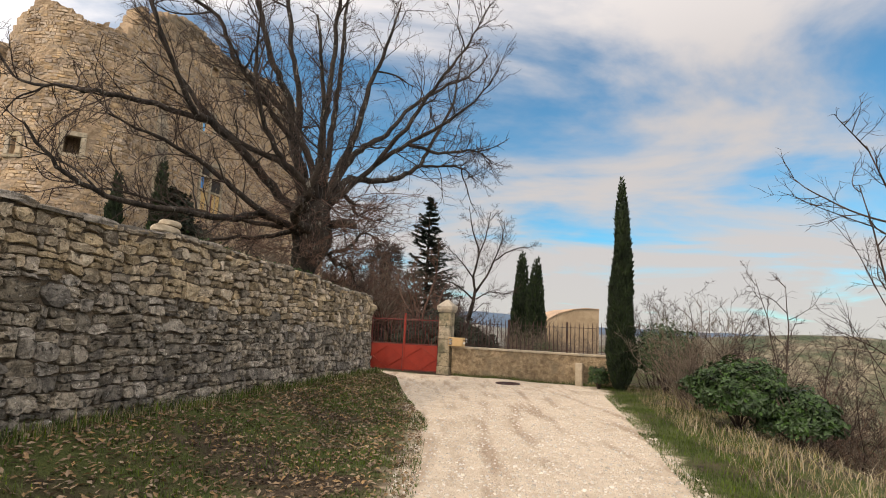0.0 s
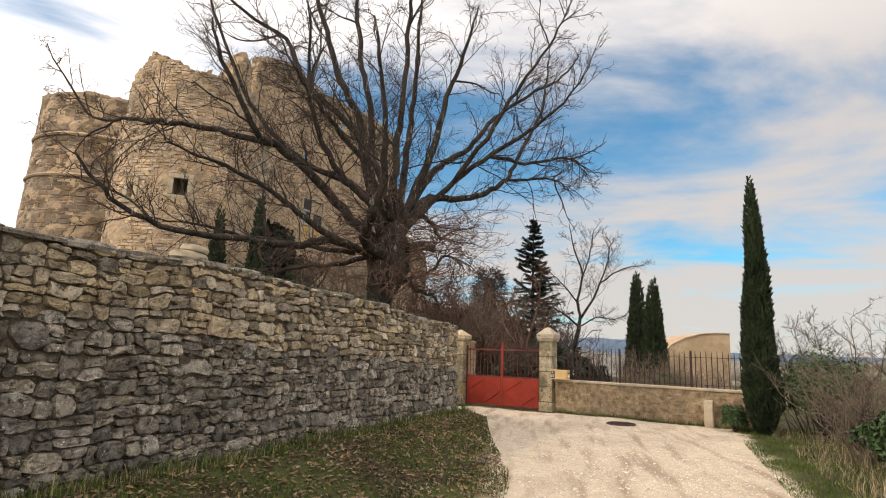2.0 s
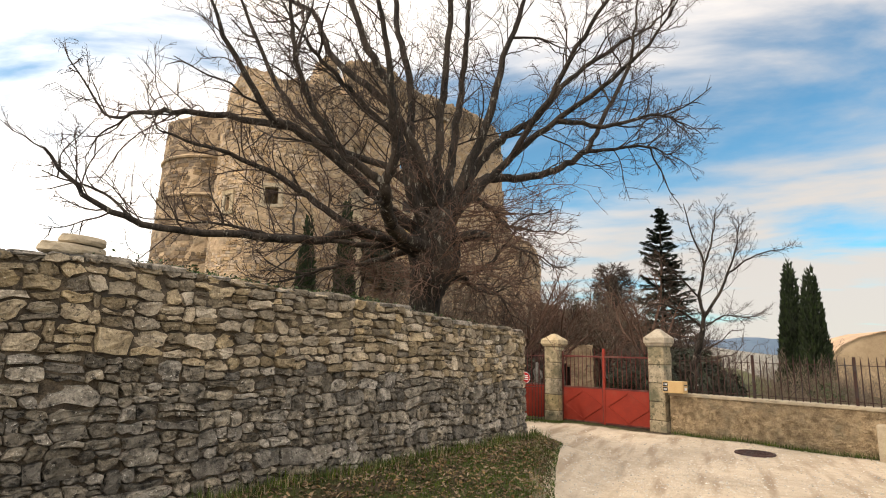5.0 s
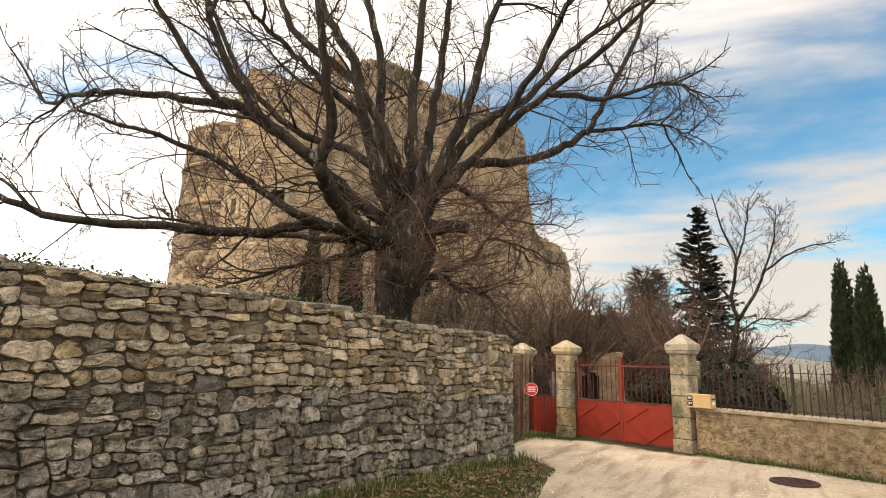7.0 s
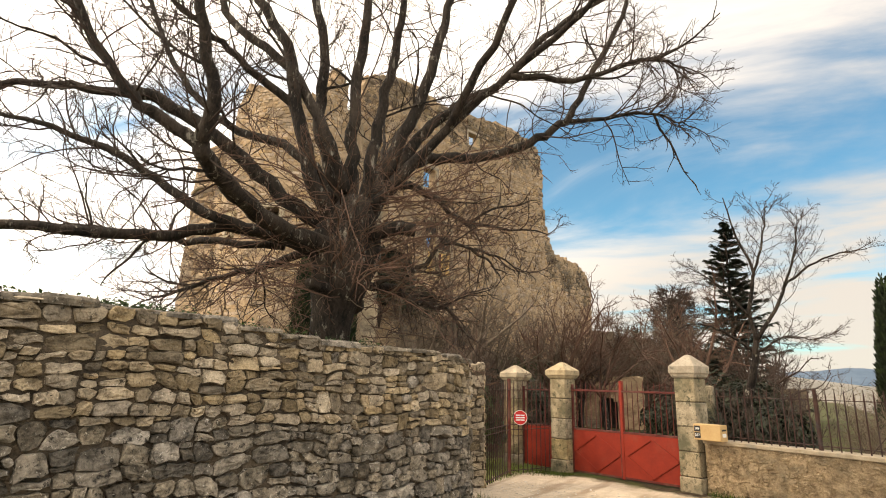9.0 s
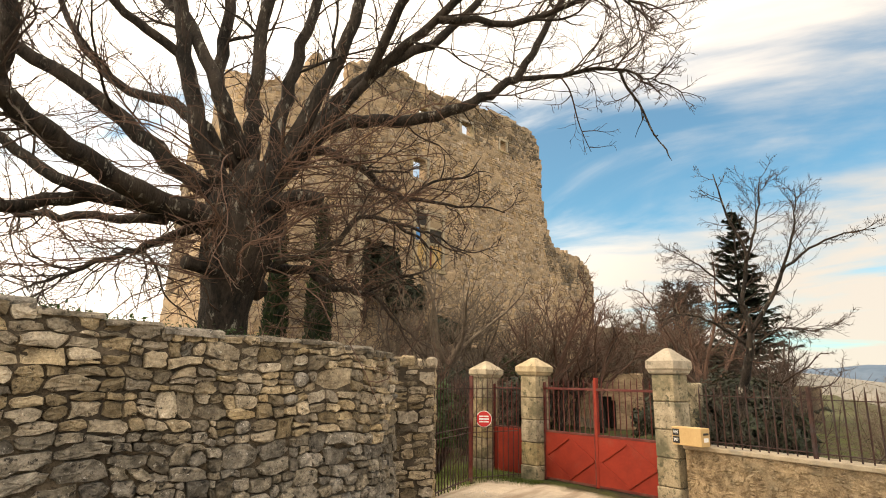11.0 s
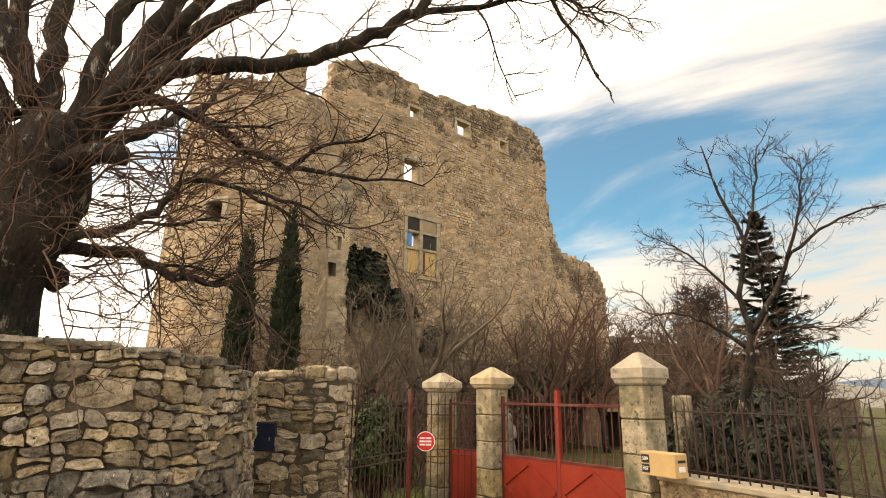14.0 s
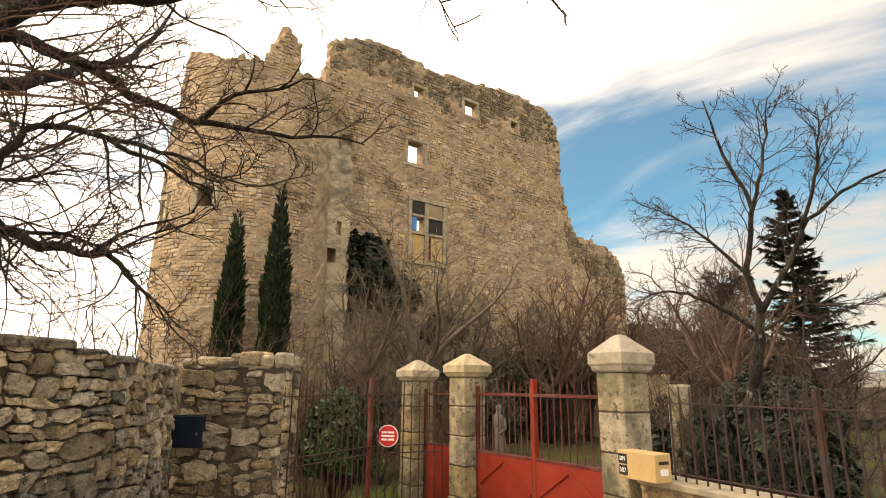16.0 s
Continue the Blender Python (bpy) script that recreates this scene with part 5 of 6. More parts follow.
def bare_tree(x, y, h, spread, rng, mat, label, group, z=None):
    """A small leafless tree: short crooked trunk, spreading limbs, fine twigs."""
    z = ground_z(x, y) if z is None else z
    root = empty("tree", pose(x, y, z - 0.05), label, "tree", group)
    w = Wood()
    trunk = bend(Vector((0, 0, 0)), Vector((rng.uniform(-0.25, 0.25), rng.uniform(-0.25, 0.25), 1)), h * 0.32, 5, rng, 0.16, 0.05)
    w.limb(trunk, h * 0.028, h * 0.02, 8)
    w.done("trunk", M["bark"], root)
    a0 = rng.uniform(0, 6.28)
    for k in range(6):
        a = a0 + k * 1.05 + rng.uniform(-0.3, 0.3)
        d = Vector((math.cos(a) * spread / h, math.sin(a) * spread / h, rng.uniform(0.5, 1.1)))
        lw = Wood()
        line = lw.limb(bend(trunk[-1] - Vector((0, 0, h * rng.uniform(0, 0.06))), d, h * rng.uniform(0.5, 0.8), 8, rng, 0.24, 0.05), h * 0.014, 0.01, 6)
        sprout(lw, line, rng, 9, h * 0.28, 0.02, 2, 0.15, (0.5, 1.1), 0.04, 0.34)
        lw.done("limb", mat, root)


# thickets round the castle's foot, behind the gate and on the right bank
RS = random.Random(77)
for k in range(16):
    t = k / 15
    bare_tree(-10.6 + 7.6 * t + RS.uniform(-0.8, 0.8), 24.5 + 15 * t + RS.uniform(-1.2, 1.2), RS.uniform(4.4, 6.6), 3.6, RS, M[RS.choice(("twig_grey", "twig_grey", "twig_red"))], "small leafless tree at the foot of the castle", "bare trees under the castle")
for k in range(16):
    t = k / 15
    bare_shrub(-11.4 + 8.0 * t + RS.uniform(-1, 1), 24 + 16 * t + RS.uniform(-1.5, 1.5), RS.uniform(1.6, 3.0), 3.4, 9, RS, M[RS.choice(("twig", "twig_red", "twig"))], "low leafless tangled shrub at the foot of the castle", shoots=9, group="shrubs under the castle", level=1, curl=0.3)
for k in range(20):
    x, y = RS.uniform(-8.5, -4.7), RS.uniform(14.5, 22)
    bare_shrub(x, y, RS.uniform(1.8, 3.4), 2.4, 9, RS, M[RS.choice(("twig_red", "twig", "twig_red"))], "leafless reddish shrub behind the garden wall", shoots=8, group="shrubs behind the wall")
for k in range(11):
    bare_tree(RS.uniform(-7.5, 1.0), RS.uniform(27, 44), RS.uniform(3.6, 6.2), 3.0, RS, M[RS.choice(("twig", "twig", "twig_red"))], "bare garden tree behind the gate", "bare trees behind the gate")
for k in range(10):
    x, y = RS.uniform(-7.5, 1.5), RS.uniform(24, 36)
    # an open path leads to the garden vault
    if abs(x - 2.4 + 0.345 * (y - 10)) < 1.7:
        continue
    bare_shrub(x, y, RS.uniform(1.8, 3.2), 2.8, 8, RS, M["twig"], "dark leafless shrub behind the gate", shoots=9, group="shrubs behind the gate", curl=0.32)


def ivy_stump(x, y, z, h, r, rng):
    """An old trunk overgrown from foot to top with brown woody creeper."""
    root = empty("overgrown_trunk", pose(x, y, z), "tall broken trunk smothered in brown leafless creeper", "tree")
    w = Wood()
    w.limb([Vector((0, 0, -0.3)), Vector((0.1, 0, h * 0.5)), Vector((0, 0.1, h * 0.93))], r * 0.4, r * 0.25, 10)
    w.done("trunk", M["bark"], root)
    cw = Wood()
    for _ in range(1500):
        a, t = rng.uniform(0, 6.283), rng.random()
        rr = r * min(1.0, (1.03 - t) * 4) ** 0.5 * (0.8 + 0.2 * math.sin(t * 7)) * rng.random() ** 0.4
        p = Vector((rr * math.cos(a), rr * math.sin(a), t * h))
        d = Vector((math.cos(a), math.sin(a), rng.uniform(-0.6, 0.9)))
        pts = bend(p, d, rng.uniform(0.4, 1.0), 4, rng, 0.45, 0.0)
        cw.limb(pts, 0.03, 0.012, 3)
        sprout(cw, pts, rng, 4, 0.45, 0.016, 0, 0.1, (0.5, 1.3), 0.0, 0.4)
    tagged(cw.done("creeper", M["twig"], root), "", kind="stuff")


ivy_stump(-5.2, 48.0, -0.6, 9.0, 1.75, random.Random(61))
for k in range(24):
    x, y = RS.uniform(2.6, 8.0), RS.uniform(20, 31)
    bare_shrub(x, y, RS.uniform(1.3, 2.3), 2.2, 9, RS, M["twig_grey"], "low pale leafless shrub in the garden", shoots=9, curl=0.32, group="garden shrubs")


def bank_shrubs():
    rng = random.Random(9)
    for k in range(74):
        y = rng.uniform(7.5, 17.5)
        x = road_edges(y)[1] + rng.uniform(1.6 if y > 11.5 else 3.2, 6.8)
        low = 1.0 - 0.4 * min(1.0, max(0.0, (x - road_edges(y)[1] - 3.0) / 2.5))
        bare_shrub(x, y, low * rng.uniform(1.3, 2.6), 2.2, 9, rng, M[rng.choice(("twig_grey", "twig", "twig_grey", "twig_red", "twig"))], "leafless brownish thicket on the bank", shoots=11, curl=0.3, group="thicket on the bank")
    for x, y, h in ((6.3, 16.9, 2.2), (7.4, 15.8, 1.8), (8.6, 13.6, 3.0)):
        bare_shrub(x, y, h + 1.2, 2.4, 6, rng, M["twig"], "young bare tree on the bank", "tree", shoots=9, group="young trees on the bank", level=2)
    bare_shrub(8.9, 8.9, 6.8, 2.4, 9, rng, M["twig"], "young bare tree on the edge of the bank", "tree", shoots=12, group="young trees on the bank", lean=(0.0, 0.03), level=2, curl=0.16)


bank_shrubs()


def leafy_bush(name, x, y, rx, ry, h, n, size, rng, mat, label, z=None):
    z = ground_z(x, y) if z is None else z
    root = empty(name, pose(x, y, z - 0.05), label, name)
    w = Wood()
    for _ in range(9):
        a = rng.uniform(0, 6.28)
        w.limb(bend(Vector((0, 0, 0)), Vector((math.cos(a) * rx * 0.7, math.sin(a) * ry * 0.7, h)), h * 0.9, 5, rng, 0.15, 0), 0.02, 0.005, 5)
    w.done("stem", M["twig"], root)

    def place():
        while True:
            d = Vector((rng.gauss(0, 1), rng.gauss(0, 1), rng.gauss(0, 1))).normalized()
            if d.z > -0.4:
                break
        k = (0.75 + 0.4 * noise.noise((d.x * 2.3 + x, d.y * 2.3 + y, d.z * 2.3))) * (1 - 0.4 * rng.random() ** 2)
        return Vector((d.x * rx * k, d.y * ry * k, h * 0.45 + d.z * h * 0.55 * k)), d
    v, f = leaves(n, place, size, rng)
    tagged(raw("foliage", v, f, mat, False, root), "", kind="stuff")


RB = random.Random(14)
leafy_bush("bush", 5.0, 9.5, 1.0, 1.2, 1.35, 6500, 0.045, RB, M["ivy"], "dense glossy dark green laurel bush on the bank")
leafy_bush("bush", 5.5, 8.7, 0.8, 0.8, 1.05, 3600, 0.045, RB, M["ivy"], "dense glossy dark green bush on the bank")
leafy_bush("bush", 4.35, 15.75, 0.34, 0.34, 0.75, 1300, 0.04, RB, M["ivy"], "small yellow-green bush at the cypress's foot")
leafy_bush("bush", 6.0, 15.2, 1.0, 1.2, 2.2, 3600, 0.05, RB, M["ivy"], "dark evergreen shrub behind the cypress")
leafy_bush("bush", -4.25, 18.2, 0.75, 0.7, 2.0, 3800, 0.06, RB, M["ivy"], "glossy-leaved evergreen bush behind the fence")
leafy_bush("ivy", -13.9, 28.0, 1.1, 1.0, 3.4, 3400, 0.12, RB, M["evergreen"], "dark ivy mass on the castle wall", z=4.9)
leafy_bush("ivy", -13.3, 28.9, 1.0, 1.1, 2.4, 2400, 0.12, RB, M["evergreen"], "lower hanging mass of dark ivy on the castle wall", z=4.2)
leafy_bush("ivy", -12.6, 31.0, 1.1, 1.6, 1.8, 2200, 0.12, RB, M["evergreen"], "low dark ivy over the terrace wall's top", z=3.2)
leafy_bush("bush", -8.4, 31.0, 1.6, 1.6, 3.2, 2600, 0.12, RB, M["ivy"], "dark evergreen shrub under the castle wall")
leafy_bush("bush", 4.5, 24.5, 0.7, 0.7, 1.3, 1200, 0.06, RB, M["ivy"], "small evergreen bush in the garden")
leafy_bush("ivy", -14.2, 27.2, 0.5, 0.6, 4.2, 1800, 0.11, RB, M["evergreen"], "dark ivy climbing the turret's corner", z=4.2)
for bx, by, bw, bh in ((-1.2, 25.5, 1.5, 1.9), (0.6, 25.0, 1.3, 2.3), (-5.4, 23.4, 1.3, 2.2), (-6.6, 20.4, 1.2, 2.0), (-0.2, 28.5, 2.0, 2.6), (-7.6, 24.5, 1.6, 2.6), (0.2, 20.9, 0.8, 1.7), (1.4, 20.7, 0.8, 1.6), (0.9, 22.6, 1.0, 1.9)):
    leafy_bush("bush", bx, by, bw, bw, bh, 3200, 0.08, RB, M["evergreen"], "dark evergreen garden bush behind the railing")
    bare_shrub(bx + 0.5, by - 0.8, bh + 0.6, 2.0, 9, RS, M["twig"], "dark leafless shrub among the evergreens", shoots=8, group="dark garden shrubs")

# ---- distance ----


def hill(name, x0, x1, y, depth, height, material, seed, label):
    """A far ridge: a sheet that rises to an uneven crest and falls behind it."""
    verts, faces = [], []
    n, m = 90, 10
    for i in range(n + 1):
        x = x0 + (x1 - x0) * i / n
        for k in range(m + 1):
            t = k / m
            crest = height(x) + 0.10 * abs(height(x)) * noise.noise((x / 90 + seed, 0, 0)) + 0.04 * abs(height(x)) * noise.noise((x / 18, seed, 0))
            z = -40 + (crest + 40) * math.sin(min(1.0, t * 1.35) * math.pi / 2)
            verts.append((x + 12 * noise.noise((x / 40, t * 4, seed)), y + depth * t, z + (crest * 0.08 * noise.noise((x / 25, t * 6, seed + 2)) if t < 0.7 else 0)))
    for i in range(n):
        for k in range(m):
            a = i * (m + 1) + k
            faces.append((a, a + m + 1, a + m + 2, a + 1))
    tagged(raw(name, verts, faces, material, True), label, "hills", kind="structure")


def bump_at(x, c, w):
    return math.exp(-((x - c) / w) ** 2)


hill("backdrop", -1500, 1500, 1500, 500, lambda x: 28 + 34 * bump_at(x, 120, 190) + 26 * bump_at(x, -420, 260), M["hill_far_haze"], 1, "distant wooded hills, tinted blue for haze")
hill("backdrop", -700, 300, 620, 240, lambda x: 3 + 18 * bump_at(x, -70, 120) + 8 * bump_at(x, -300, 120), M["hill_mid"], 4, "grey rocky hillside beyond the village")
hill("backdrop", 50, 420, 130, 120, lambda x: -4 + 9 * bump_at(x, 150, 60) + 4 * bump_at(x, 280, 90), M["hill_near"], 7, "scrub-covered hillside across the valley")
hill("backdrop", -900, -250, 520, 200, lambda x: 12 + 55 * bump_at(x, -560, 150), M["hill_far_haze"], 11, "dark wooded hill behind the garden wall, tinted blue for haze")


def prism(bm, plan, z0, tops):
    lo = [bm.verts.new((x, y, z0)) for x, y in plan]
    hi = [bm.verts.new((x, y, z)) for (x, y), z in zip(plan, tops)]
    n = len(plan)
    for i in range(n):
        j = (i + 1) % n
        bm.faces.new((lo[i], lo[j], hi[j], hi[i]))
    bm.faces.new(hi)
    return bm


def far_house():
    root = empty("house", pose(13.8, 61.5, -3.2, 0, 0, 8), "tan stone barn with a low curved top", "house")
    prof = [(-3.2, 5.5), (-2.5, 6.2), (-1.2, 6.9), (0.3, 7.35), (1.6, 7.5), (3.2, 7.5)]
    part("wall", prism(bmesh.new(), [(x, 0) for x, _ in prof] + [(x, 7) for x, _ in reversed(prof)], 0, [z for _, z in prof] + [z for _, z in reversed(prof)]), M["plaster"], root)
    bm = bmesh.new()
    for (xa, za), (xb, zb) in zip(prof, prof[1:]):
        v = [bm.verts.new((x, y, z + dz)) for dz in (0.01, 0.1) for x, y, z in ((xa, -0.12, za), (xb, -0.12, zb), (xb, 7.1, zb), (xa, 7.1, za))]
        for q in ((3, 2, 1, 0), (4, 5, 6, 7), (0, 1, 5, 4), (1, 2, 6, 5), (2, 3, 7, 6), (3, 0, 4, 7)):
            bm.faces.new([v[i] for i in q])
    part("roof", bm, M["roof_tile"], root)
    part("annex", prism(bmesh.new(), [(-5.2, 1), (-3.2, 1), (-3.2, 5), (-5.2, 5)], 0, [5.2, 5.6, 5.6, 5.2]), M["plaster"], root)
    # near-black block on the wall paints the shade of an open doorway
    o = part("doorway", block(-4.6, -3.9, 0.92, 1.1, 3.0, 4.4), M["castle_dark"], root)


far_house()


def garden_pole():
    root = empty("stone_post", pose(0.13, 20.5, 0), "pale dressed stone post beside the gate pillar in the dark garden", "post")
    part("post", block(-0.13, 0.13, -0.13, 0.13, -0.2, 1.9, 0.03), M["pillar"], root)


garden_pole()


def rock_arch():
    root = empty("garden_vault", pose(-6.7, 32.9, -0.4, 0, 0, 14), "old stone garden building with an arched doorway", "building")
    u = Line([(-2.4, 0), (2.6, 0)])
    holes = [(3.0, 3.9, 0.0, 1.55), (3.15, 3.75, 1.5, 1.8)]
    facade("front_wall", root, lambda s, z: u.at(s), 5.0, -0.2, lambda s: 2.7 + 0.12 * noise.noise((s, 1, 1)), 0.5, holes, 0.16, M["castle"], 0.05, 31)
    # near-black sheet behind the arch stands in for the shade inside
    part("dark_inside", block(0.4, 1.7, 0.55, 0.7, -0.2, 2.0), M["castle_dark"], root)


rock_arch()

# ---- stones of the long wall ----


def lay_wall():
    rng = random.Random(3)
    polys = coursed(WALL.length, wall_low_at, wall_top_at, rng)
    # the stretch passed at arm's length is laid stone by stone
    near, far = [], []
    for p in polys:
        u = sum(q[0] for q in p) / len(p)
        v = sum(q[1] for q in p) / len(p)
        pt, _ = WALL.at(u)
        area = 0.5 * abs(sum(a[0] * b[1] - b[0] * a[1] for a, b in zip(p, p[1:] + p[:1])))
        (near if pt.y > 8.0 and area > 0.008 and pt.y < 14.6 else far).append((p, pt.y, v))
    near.sort(key=lambda e: -e[1])
    far += near[300:]
    near = near[:300]

    def put(u, v, d):
        p, n = WALL.at(u)
        b = 0.05 * (1.0 - v / 2.4)
        return Vector((p.x, p.y, v)) + n * (d + b)

    def upper(y, v):
        line = 1.78 - 0.062 * max(0.0, y - 4.8) + 0.07 * noise.noise((y * 1.3, 0.3, 0))
        return v > line
    for p, y, v in near:
        raw("stone", *stone_geo(p, put, rng, 0.036), M["stone_warm" if upper(y, v) and rng.random() < 0.9 else "stone_grey"], False, LONG_WALL)
    for which, mat in ((True, "stone_warm_rest"), (False, "stone_grey_rest")):
        vs, fs = [], []
        for p, y, v in far:
            if upper(y, v) == which:
                a, b = stone_geo(p, put, rng, 0.036)
                o = len(vs)
                vs += a
                fs += [tuple(o + i for i in q) for q in b]
        tagged(raw("stones", vs, fs, M[mat], False, LONG_WALL), "", kind="stuff")
    # flat capping stones
    vs, fs = [], []
    u = 0.0
    while u < WALL.length - 0.3:
        w = rng.uniform(0.22, 0.5)
        p, n = WALL.at(u + w / 2)
        t = Vector((-n.y, n.x, 0))
        z = wall_top_at(u + w / 2)
        h, o = rng.uniform(0.035, 0.075), len(vs)
        out, back = rng.uniform(0.01, 0.06), rng.uniform(0.3, 0.46)
        base = Vector((p.x, p.y, z - 0.03))
        for dz, sh in ((0.0, 0.0), (h * 0.6, 0.0), (h, 0.03)):
            for a, b in ((-w / 2, out), (0.0, out + rng.uniform(-0.02, 0.02)), (w / 2, out), (w / 2, -back), (-w / 2, -back)):
                k = 1 - sh * 2
                vs.append(base + t * a * k * 0.97 + n * (b - sh * (1 if b > 0 else -1)) + Vector((0, 0, dz + rng.uniform(-0.008, 0.008))))
        for r in range(2):
            for i in range(5):
                j = (i + 1) % 5
                fs.append((o + r * 5 + i, o + r * 5 + j, o + (r + 1) * 5 + j, o + (r + 1) * 5 + i))
        fs.append(tuple(o + 10 + i for i in range(5)))
        u += w
    tagged(raw("capping_stones", vs, fs, M["stone_grey_rest"], False, LONG_WALL), "", kind="stuff")
    # two flat slabs left on the top
    for y, zz, a, b, h in ((6.4, 0.0, 0.13, 0.27, 0.085), (6.46, 0.085, 0.11, 0.19, 0.07)):
        bm = bmesh.new()
        bmesh.ops.create_icosphere(bm, subdivisions=3, radius=1.0)
        for v in bm.verts:
            k = 1 + 0.14 * noise.noise(v.co * 1.7 + Vector((y, 0, 0)))
            c = v.co
            v.co = Vector((c.x * a * k, c.y * b * k, max(-0.5, min(0.5, c.z * 1.1)) * h * (1 + 0.1 * noise.noise(c * 2.5))))
        o = obj("slab", bm, M["coping"], False)
        o.location = (wall_x(y) - 0.18, y, top_z(y) + zz + 0.065)
        tagged(o, "flat pale stone slab resting on the wall's top", "stone", "stones on the wall")


lay_wall()


def lay_pier():
    rng = random.Random(6)
    for side, (length, m) in enumerate(((1.25, pose(-1.25, 0, 0)), (0.5, pose(0, 0, 0, 0, 0, 90)))):
        polys = coursed(length, lambda u: 0.0, lambda u: 2.07, rng, 1.1)
        for p in polys:
            v, f = stone_geo(p, lambda u, z, d: m @ Vector((u, -d, z)), rng, 0.03)
            raw("stone", v, f, M["stone_warm"], False, PIER)
    # uneven rubble along the top
    x = -1.27
    while x < 0.0:
        w = rng.uniform(0.14, 0.3)
        for y0, y1 in ((-0.04, rng.uniform(0.18, 0.26)), (0.27, 0.5)):
            bm = block(x + 0.005, x + w - 0.01, y0, y1, 2.05, 2.06 + rng.uniform(0.03, 0.16) + 0.05 * (x + 1.2), 0.03)
            for v in bm.verts:
                v.co += noise.noise_vector(v.co * 5) * 0.03
            part("capping_stone", bm, M["stone_warm"], PIER)
        x += w


lay_pier()


def lay_low_wall():
    """Half-buried rubble that shows through the low wall's rough render."""
    rng = random.Random(8)
    owner = bpy.data.objects["wall_low"]
    vs, fs = [], []
    for p in coursed(5.44, lambda u: -0.1, lambda u: 0.875, rng, 0.42):
        if rng.random() < 0.25:
            continue
        v, f = stone_geo(p, lambda u, z, d: Vector((u, -d, z)), rng, 0.016)
        o = len(vs)
        vs += v
        fs += [tuple(o + i for i in q) for q in f]
    tagged(raw("rubble", vs, fs, M["render_wall"], False, owner), "", kind="stuff")


lay_low_wall()

# ---- small stones of the castle's faces ----


def lay_castle():
    rng = random.Random(17)
    main = bpy.data.objects["curtain_wall"]
    tower = bpy.data.objects["round_tower"]
    for owner, pos, length, top, holes, w, h, lo, mat in ((main, main_pos, 20.0, MAIN_TOP, WINDOWS + [(4.6, 6.7, 7.1, 10.2), (-1, 1.5, 0, 11.8)], 0.27, 0.14, 4.0, "castle_stone"), (tower, tower_pos, tower_u(20), TOWER_TOP, [(tower_u(-58.5) - 0.5, tower_u(-58.5) + 0.5, 7.4, 8.5), (tower_u(-96.5) - 0.36, tower_u(-96.5) + 0.36, 7.2, 8.25)], 0.25, 0.125, 2.0, "castle_stone"), (bpy.data.objects["far_tower"], FAR_POS, radians(270) * 3.6, lambda u: 15.6, [], 0.42, 0.21, 6.0, "castle_far_shaded")):
        vs, fs, dark_v, dark_f = [], [], [], []
        z = lo
        while z < 17.6:
            hh = h * rng.uniform(0.7, 1.35)
            u = rng.uniform(-w, 0) + (tower_u(-140) if owner is tower else 0)
            while u < length:
                ww = w * rng.choice((0.55, 0.75, 1.0, 1.3)) * rng.uniform(0.85, 1.15)
                c, zc = u + ww / 2, z + hh / 2
                if 0 < u and c + ww / 2 < length and zc + hh / 2 < min(top(u), top(u + ww)) and rng.random() < 0.93 and not any(a - ww / 2 < c < b + ww / 2 and e - hh / 2 < zc < g + hh / 2 for a, b, e, g in holes):
                    d = rng.uniform(0.006, 0.032)
                    worn = top(c) - zc < 1.9 + 1.1 * noise.noise((c * 0.7, zc * 0.7, 5)) + 0.3 * rng.uniform(-1, 1) and owner is main
                    tv, tf = (dark_v, dark_f) if worn else (vs, fs)
                    o = len(tv)
                    j = lambda s: rng.uniform(-s, s)
                    outer = [(u + 0.012 + j(0.02), z + 0.01 + j(0.018)), (u + ww - 0.012 + j(0.02), z + 0.01 + j(0.018)), (u + ww - 0.012 + j(0.025), z + hh - 0.01 + j(0.018)), (u + 0.012 + j(0.025), z + hh - 0.01 + j(0.018))]
                    for s, dep in ((1.0, -0.06), (1.0, d * 0.6), (0.78, d)):
                        for a, b in outer:
                            uu, zz = c + (a - c) * s, zc + (b - zc) * s
                            p, n = pos(uu, zz)
                            q = p + n * (dep + (j(0.014) if dep > 0 else 0))
                            tv.append((q.x, q.y, zz))
                    for r in (0, 4):
                        for i in range(4):
                            k = (i + 1) % 4
                            tf.append((o + r + i, o + r + k, o + r + 4 + k, o + r + 4 + i))
                    tf.append((o + 8, o + 9, o + 10, o + 11))
                u += ww
            z += hh
        tagged(raw("masonry_facing", vs, fs, M[mat], False, owner), "", kind="stuff")
        if dark_v:
            tagged(raw("masonry_facing", dark_v, dark_f, M["castle_top"], False, owner), "darker weathered stones under the broken top", kind="stuff")


lay_castle()

# ---- verge: grass, dry leaves, weeds, gravel ----


def blades(n, place, h, rng, mat, name, label, category, lean=0.5):
    v, f = [], []
    for _ in range(n):
        x, y, k = place()
        z = ground_z(x, y) - 0.01
        a = rng.uniform(0, 6.283)
        hh = h * k * rng.uniform(0.5, 1.3)
        w = 0.002 + 0.0035 * rng.random()
        d = Vector((math.cos(a), math.sin(a), 0))
        s = Vector((-d.y, d.x, 0)) * w
        l = lean * rng.uniform(0.2, 1.2) * hh
        p = Vector((x, y, z))
        i = len(v)
        v += [p - s, p + s, p + d * l * 0.35 + Vector((0, 0, hh * 0.65)) + s * 0.7, p + d * l * 0.35 + Vector((0, 0, hh * 0.65)) - s * 0.7, p + d * l + Vector((0, 0, hh))]
        f += [(i, i + 1, i + 2, i + 3), (i + 3, i + 2, i + 4)]
    tagged(raw(name, v, f, mat), label, category, kind="stuff")


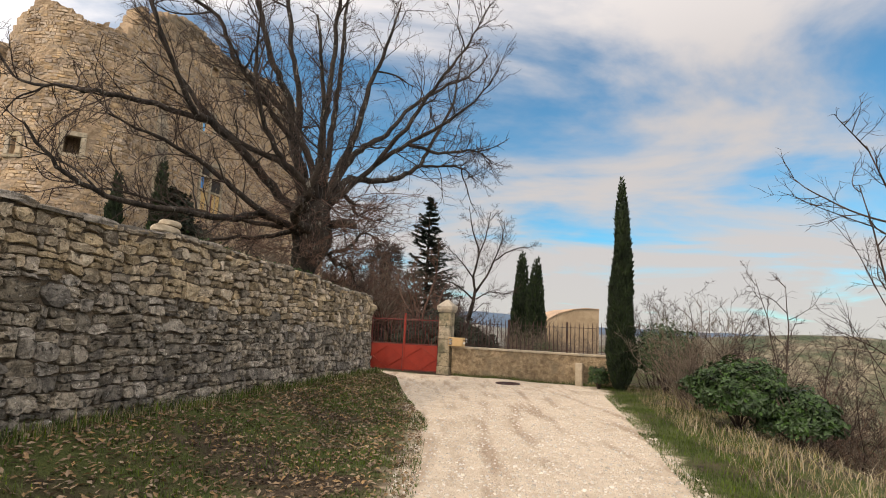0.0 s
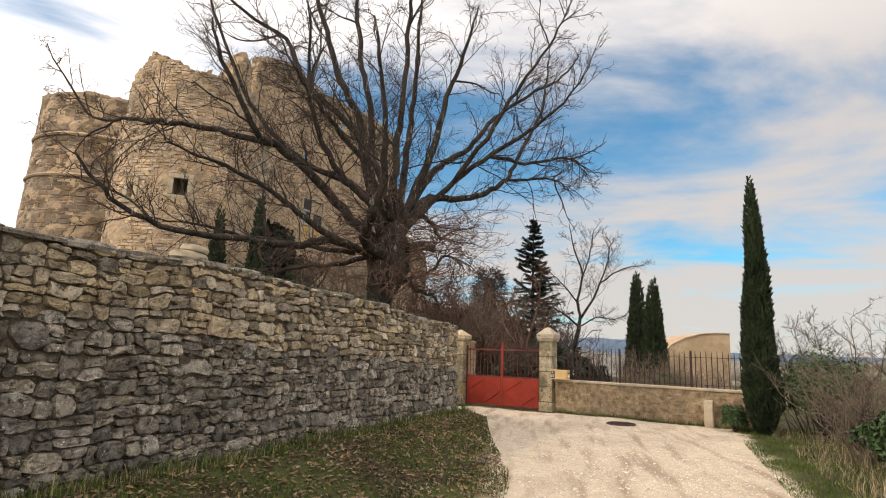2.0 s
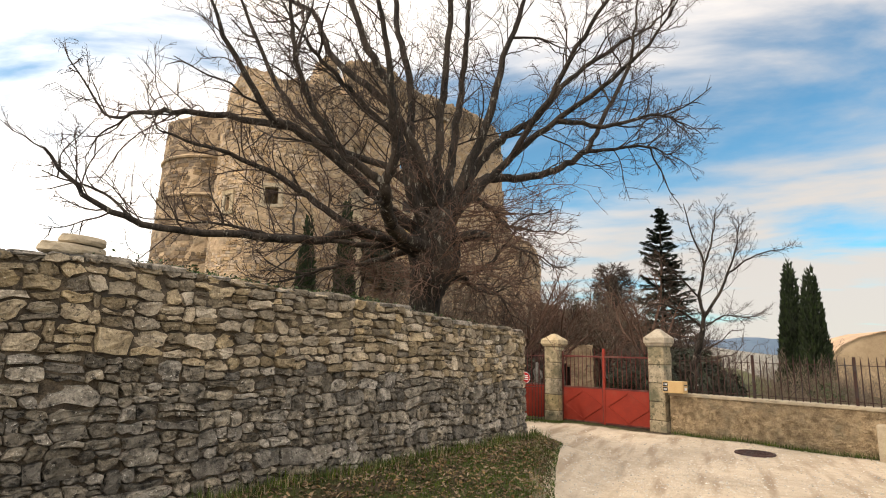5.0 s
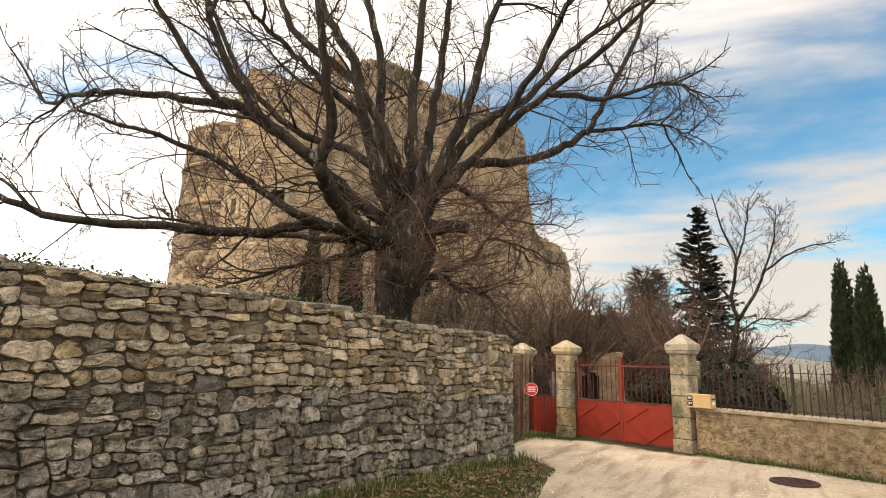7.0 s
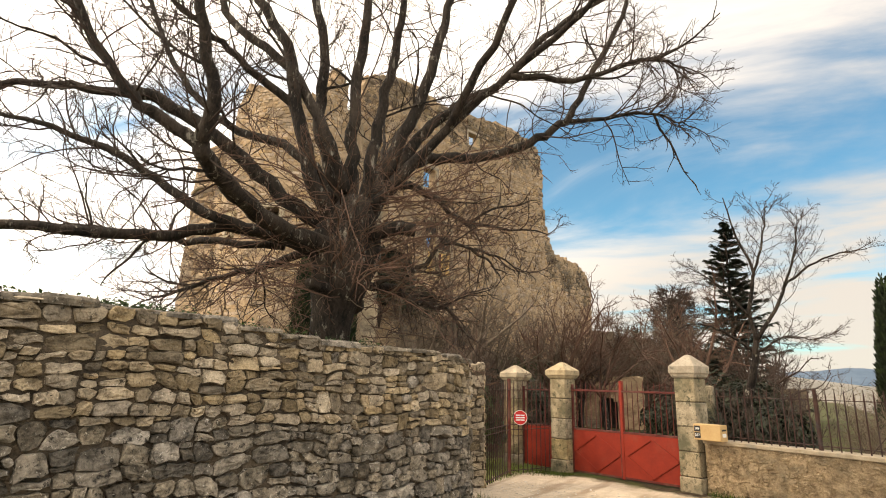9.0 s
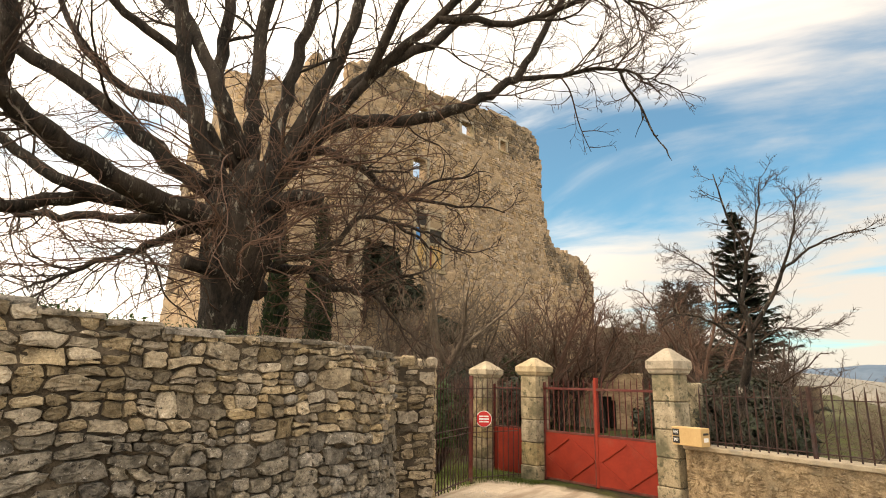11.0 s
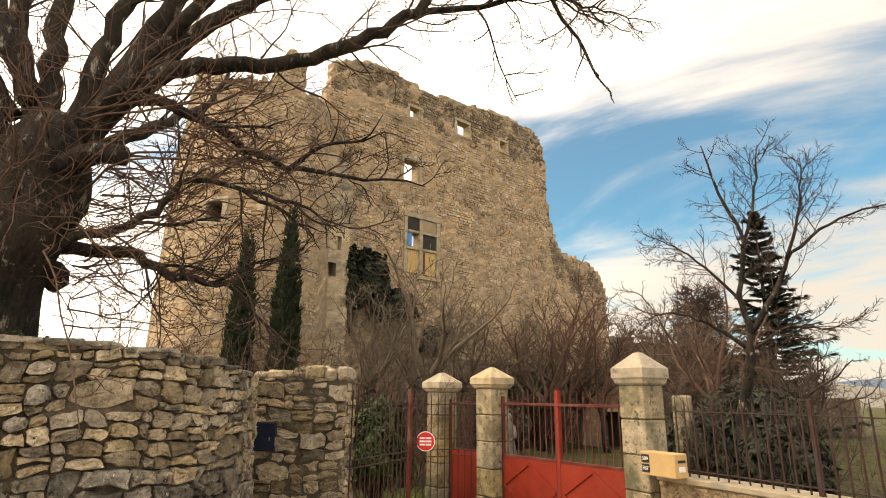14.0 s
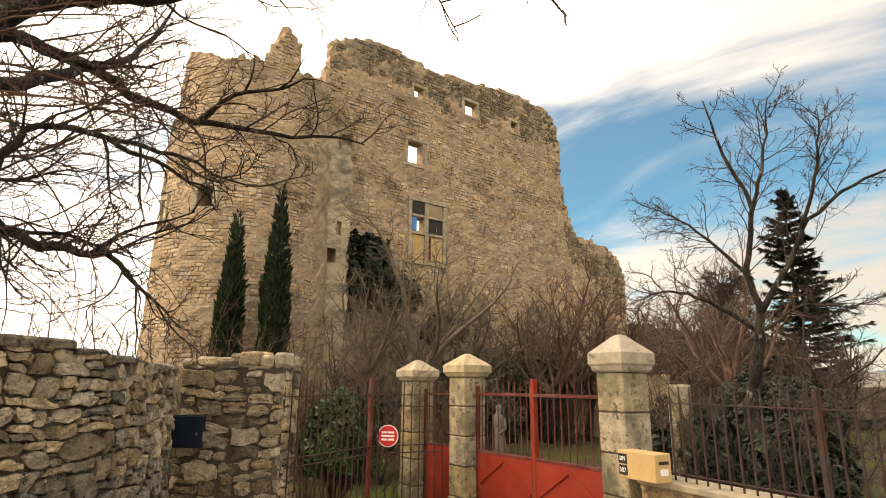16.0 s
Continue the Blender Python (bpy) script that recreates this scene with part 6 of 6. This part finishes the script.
def verge():
    rng = random.Random(44)

    def left():
        while True:
            y = rng.uniform(3.0, 14.8)
            a, b = wall_x(min(y, 13.5)) + 0.05, road_edges(y)[0] + 0.25
            x = rng.uniform(a, b)
            if noise.noise((x * 1.1, y * 1.1, 2)) + 0.35 * rng.uniform(-1, 1) > 0.02 - 0.25 * smooth01((y - 9) / 3):
                return x, y, 1.0

    def right():
        while True:
            y = rng.uniform(3.0, 17.0)
            a = road_edges(y)[1] - 0.2
            x = a + abs(rng.gauss(0, 0.9))
            if noise.noise((x * 1.3, y * 1.3, 7)) + 0.4 * rng.uniform(-1, 1) > -0.12:
                return x, y, 0.8 + 0.5 * min(1.5, x - a)
    blades(26000, left, 0.05, rng, M["grass"], "grass", "short green grass on the shaded verge", "grass")
    blades(22000, right, 0.055, rng, M["grass"], "grass", "short green grass along the road's edge", "grass")

    def dry():
        y = rng.uniform(3.5, 16.5)
        x = road_edges(y)[1] + rng.uniform(0.5, 2.6)
        return x, y, max(0.25, 1.0 + 1.6 * noise.noise((x * 0.9, y * 0.9, 3)))
    blades(5200, dry, 0.15, rng, M["straw"], "dry_grass", "tall dry straw-coloured grass on the bank", "grass", 1.5)

    def foot():
        if rng.random() < 0.5:
            t = rng.random()
            return 0.3 + 4.6 * t, 18.38 - 2.24 * t - abs(rng.gauss(0, 0.1)), 0.5 + rng.random()
        t = rng.random()
        return -2.45 + rng.uniform(-1.3, 0.1), 19.0 - abs(rng.gauss(0, 0.25)), 0.7
    blades(4200, foot, 0.08, rng, M["grass"], "weeds", "tufts of weeds at the foot of walls and pillars", "grass")

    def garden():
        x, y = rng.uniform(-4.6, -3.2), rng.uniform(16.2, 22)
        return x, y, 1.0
    blades(7000, garden, 0.1, rng, M["grass_lit"], "grass", "bright green lawn inside the fence, sunlight put into its colour", "grass")

    def base_of_wall():
        y = rng.uniform(4.0, 14.2)
        return wall_x(min(y, 13.2)) + 0.1 + abs(rng.gauss(0, 0.1)), y, 0.6 + 1.2 * rng.random()
    blades(1400, base_of_wall, 0.09, rng, M["straw"], "dry_grass", "dry weeds along the foot of the wall", "grass")
    blades(4200, base_of_wall, 0.09, rng, M["grass"], "weeds", "green weeds along the foot of the wall", "grass")

    # fallen leaves
    def spot():
        y = rng.uniform(2.8, 14.8)
        a, b = wall_x(min(y, 13.5)) + 0.05, road_edges(y)[0] + 0.2
        x = a + (b - a) * rng.random() ** 1.3
        return Vector((x, y, ground_z(x, y) + rng.uniform(0.005, 0.03))), Vector((0, 0, 1.2))
    v, f = leaves(12500, spot, 0.03, rng)
    tagged(raw("fallen_leaves", v, f, M["leaf_dry"]), "brown fallen leaves scattered on the verge", "leaves", kind="stuff")

    # loose gravel
    v, f = [], []
    for _ in range(9000):
        y = 3.0 + 14.5 * rng.random() ** 1.4
        l, r = road_edges(y)
        x = rng.uniform(l, r)
        s = rng.uniform(0.006, 0.02) * (1.6 if rng.random() < 0.05 else 1)
        z = ground_z(x, y)
        i = len(v)
        a0 = rng.uniform(0, 6.28)
        for k in range(5):
            a = a0 + k * 1.2566
            q = s * rng.uniform(0.7, 1.2)
            v.append((x + q * math.cos(a), y + q * math.sin(a), z - 0.004))
        for k in range(5):
            a = a0 + k * 1.2566
            q = s * rng.uniform(0.5, 0.75)
            v.append((x + q * math.cos(a), y + q * math.sin(a), z + s * rng.uniform(0.4, 0.7)))
        f += [(i + k, i + (k + 1) % 5, i + 5 + (k + 1) % 5, i + 5 + k) for k in range(5)] + [tuple(i + 5 + k for k in range(5))]
    tagged(raw("gravel", v, f, M["gravel"]), "loose pale gravel on the road", "gravel", kind="stuff")

    # creeping ivy and small plants on the wall's top
    def top():
        y = rng.choice((rng.gauss(8.6, 0.7), rng.gauss(9.6, 0.5), rng.gauss(11.0, 0.6), rng.gauss(7.4, 0.5)))
        x = wall_x(y) - rng.uniform(0.05, 0.5)
        return Vector((x, y, top_z(y) + 0.01 + abs(rng.gauss(0, 0.03)))), Vector((0, 0, 0.6))
    v, f = leaves(3200, top, 0.02, rng)
    tagged(raw("ivy", v, f, M["ivy"]), "low ivy creeping along the wall's top", "ivy", kind="stuff")


verge()
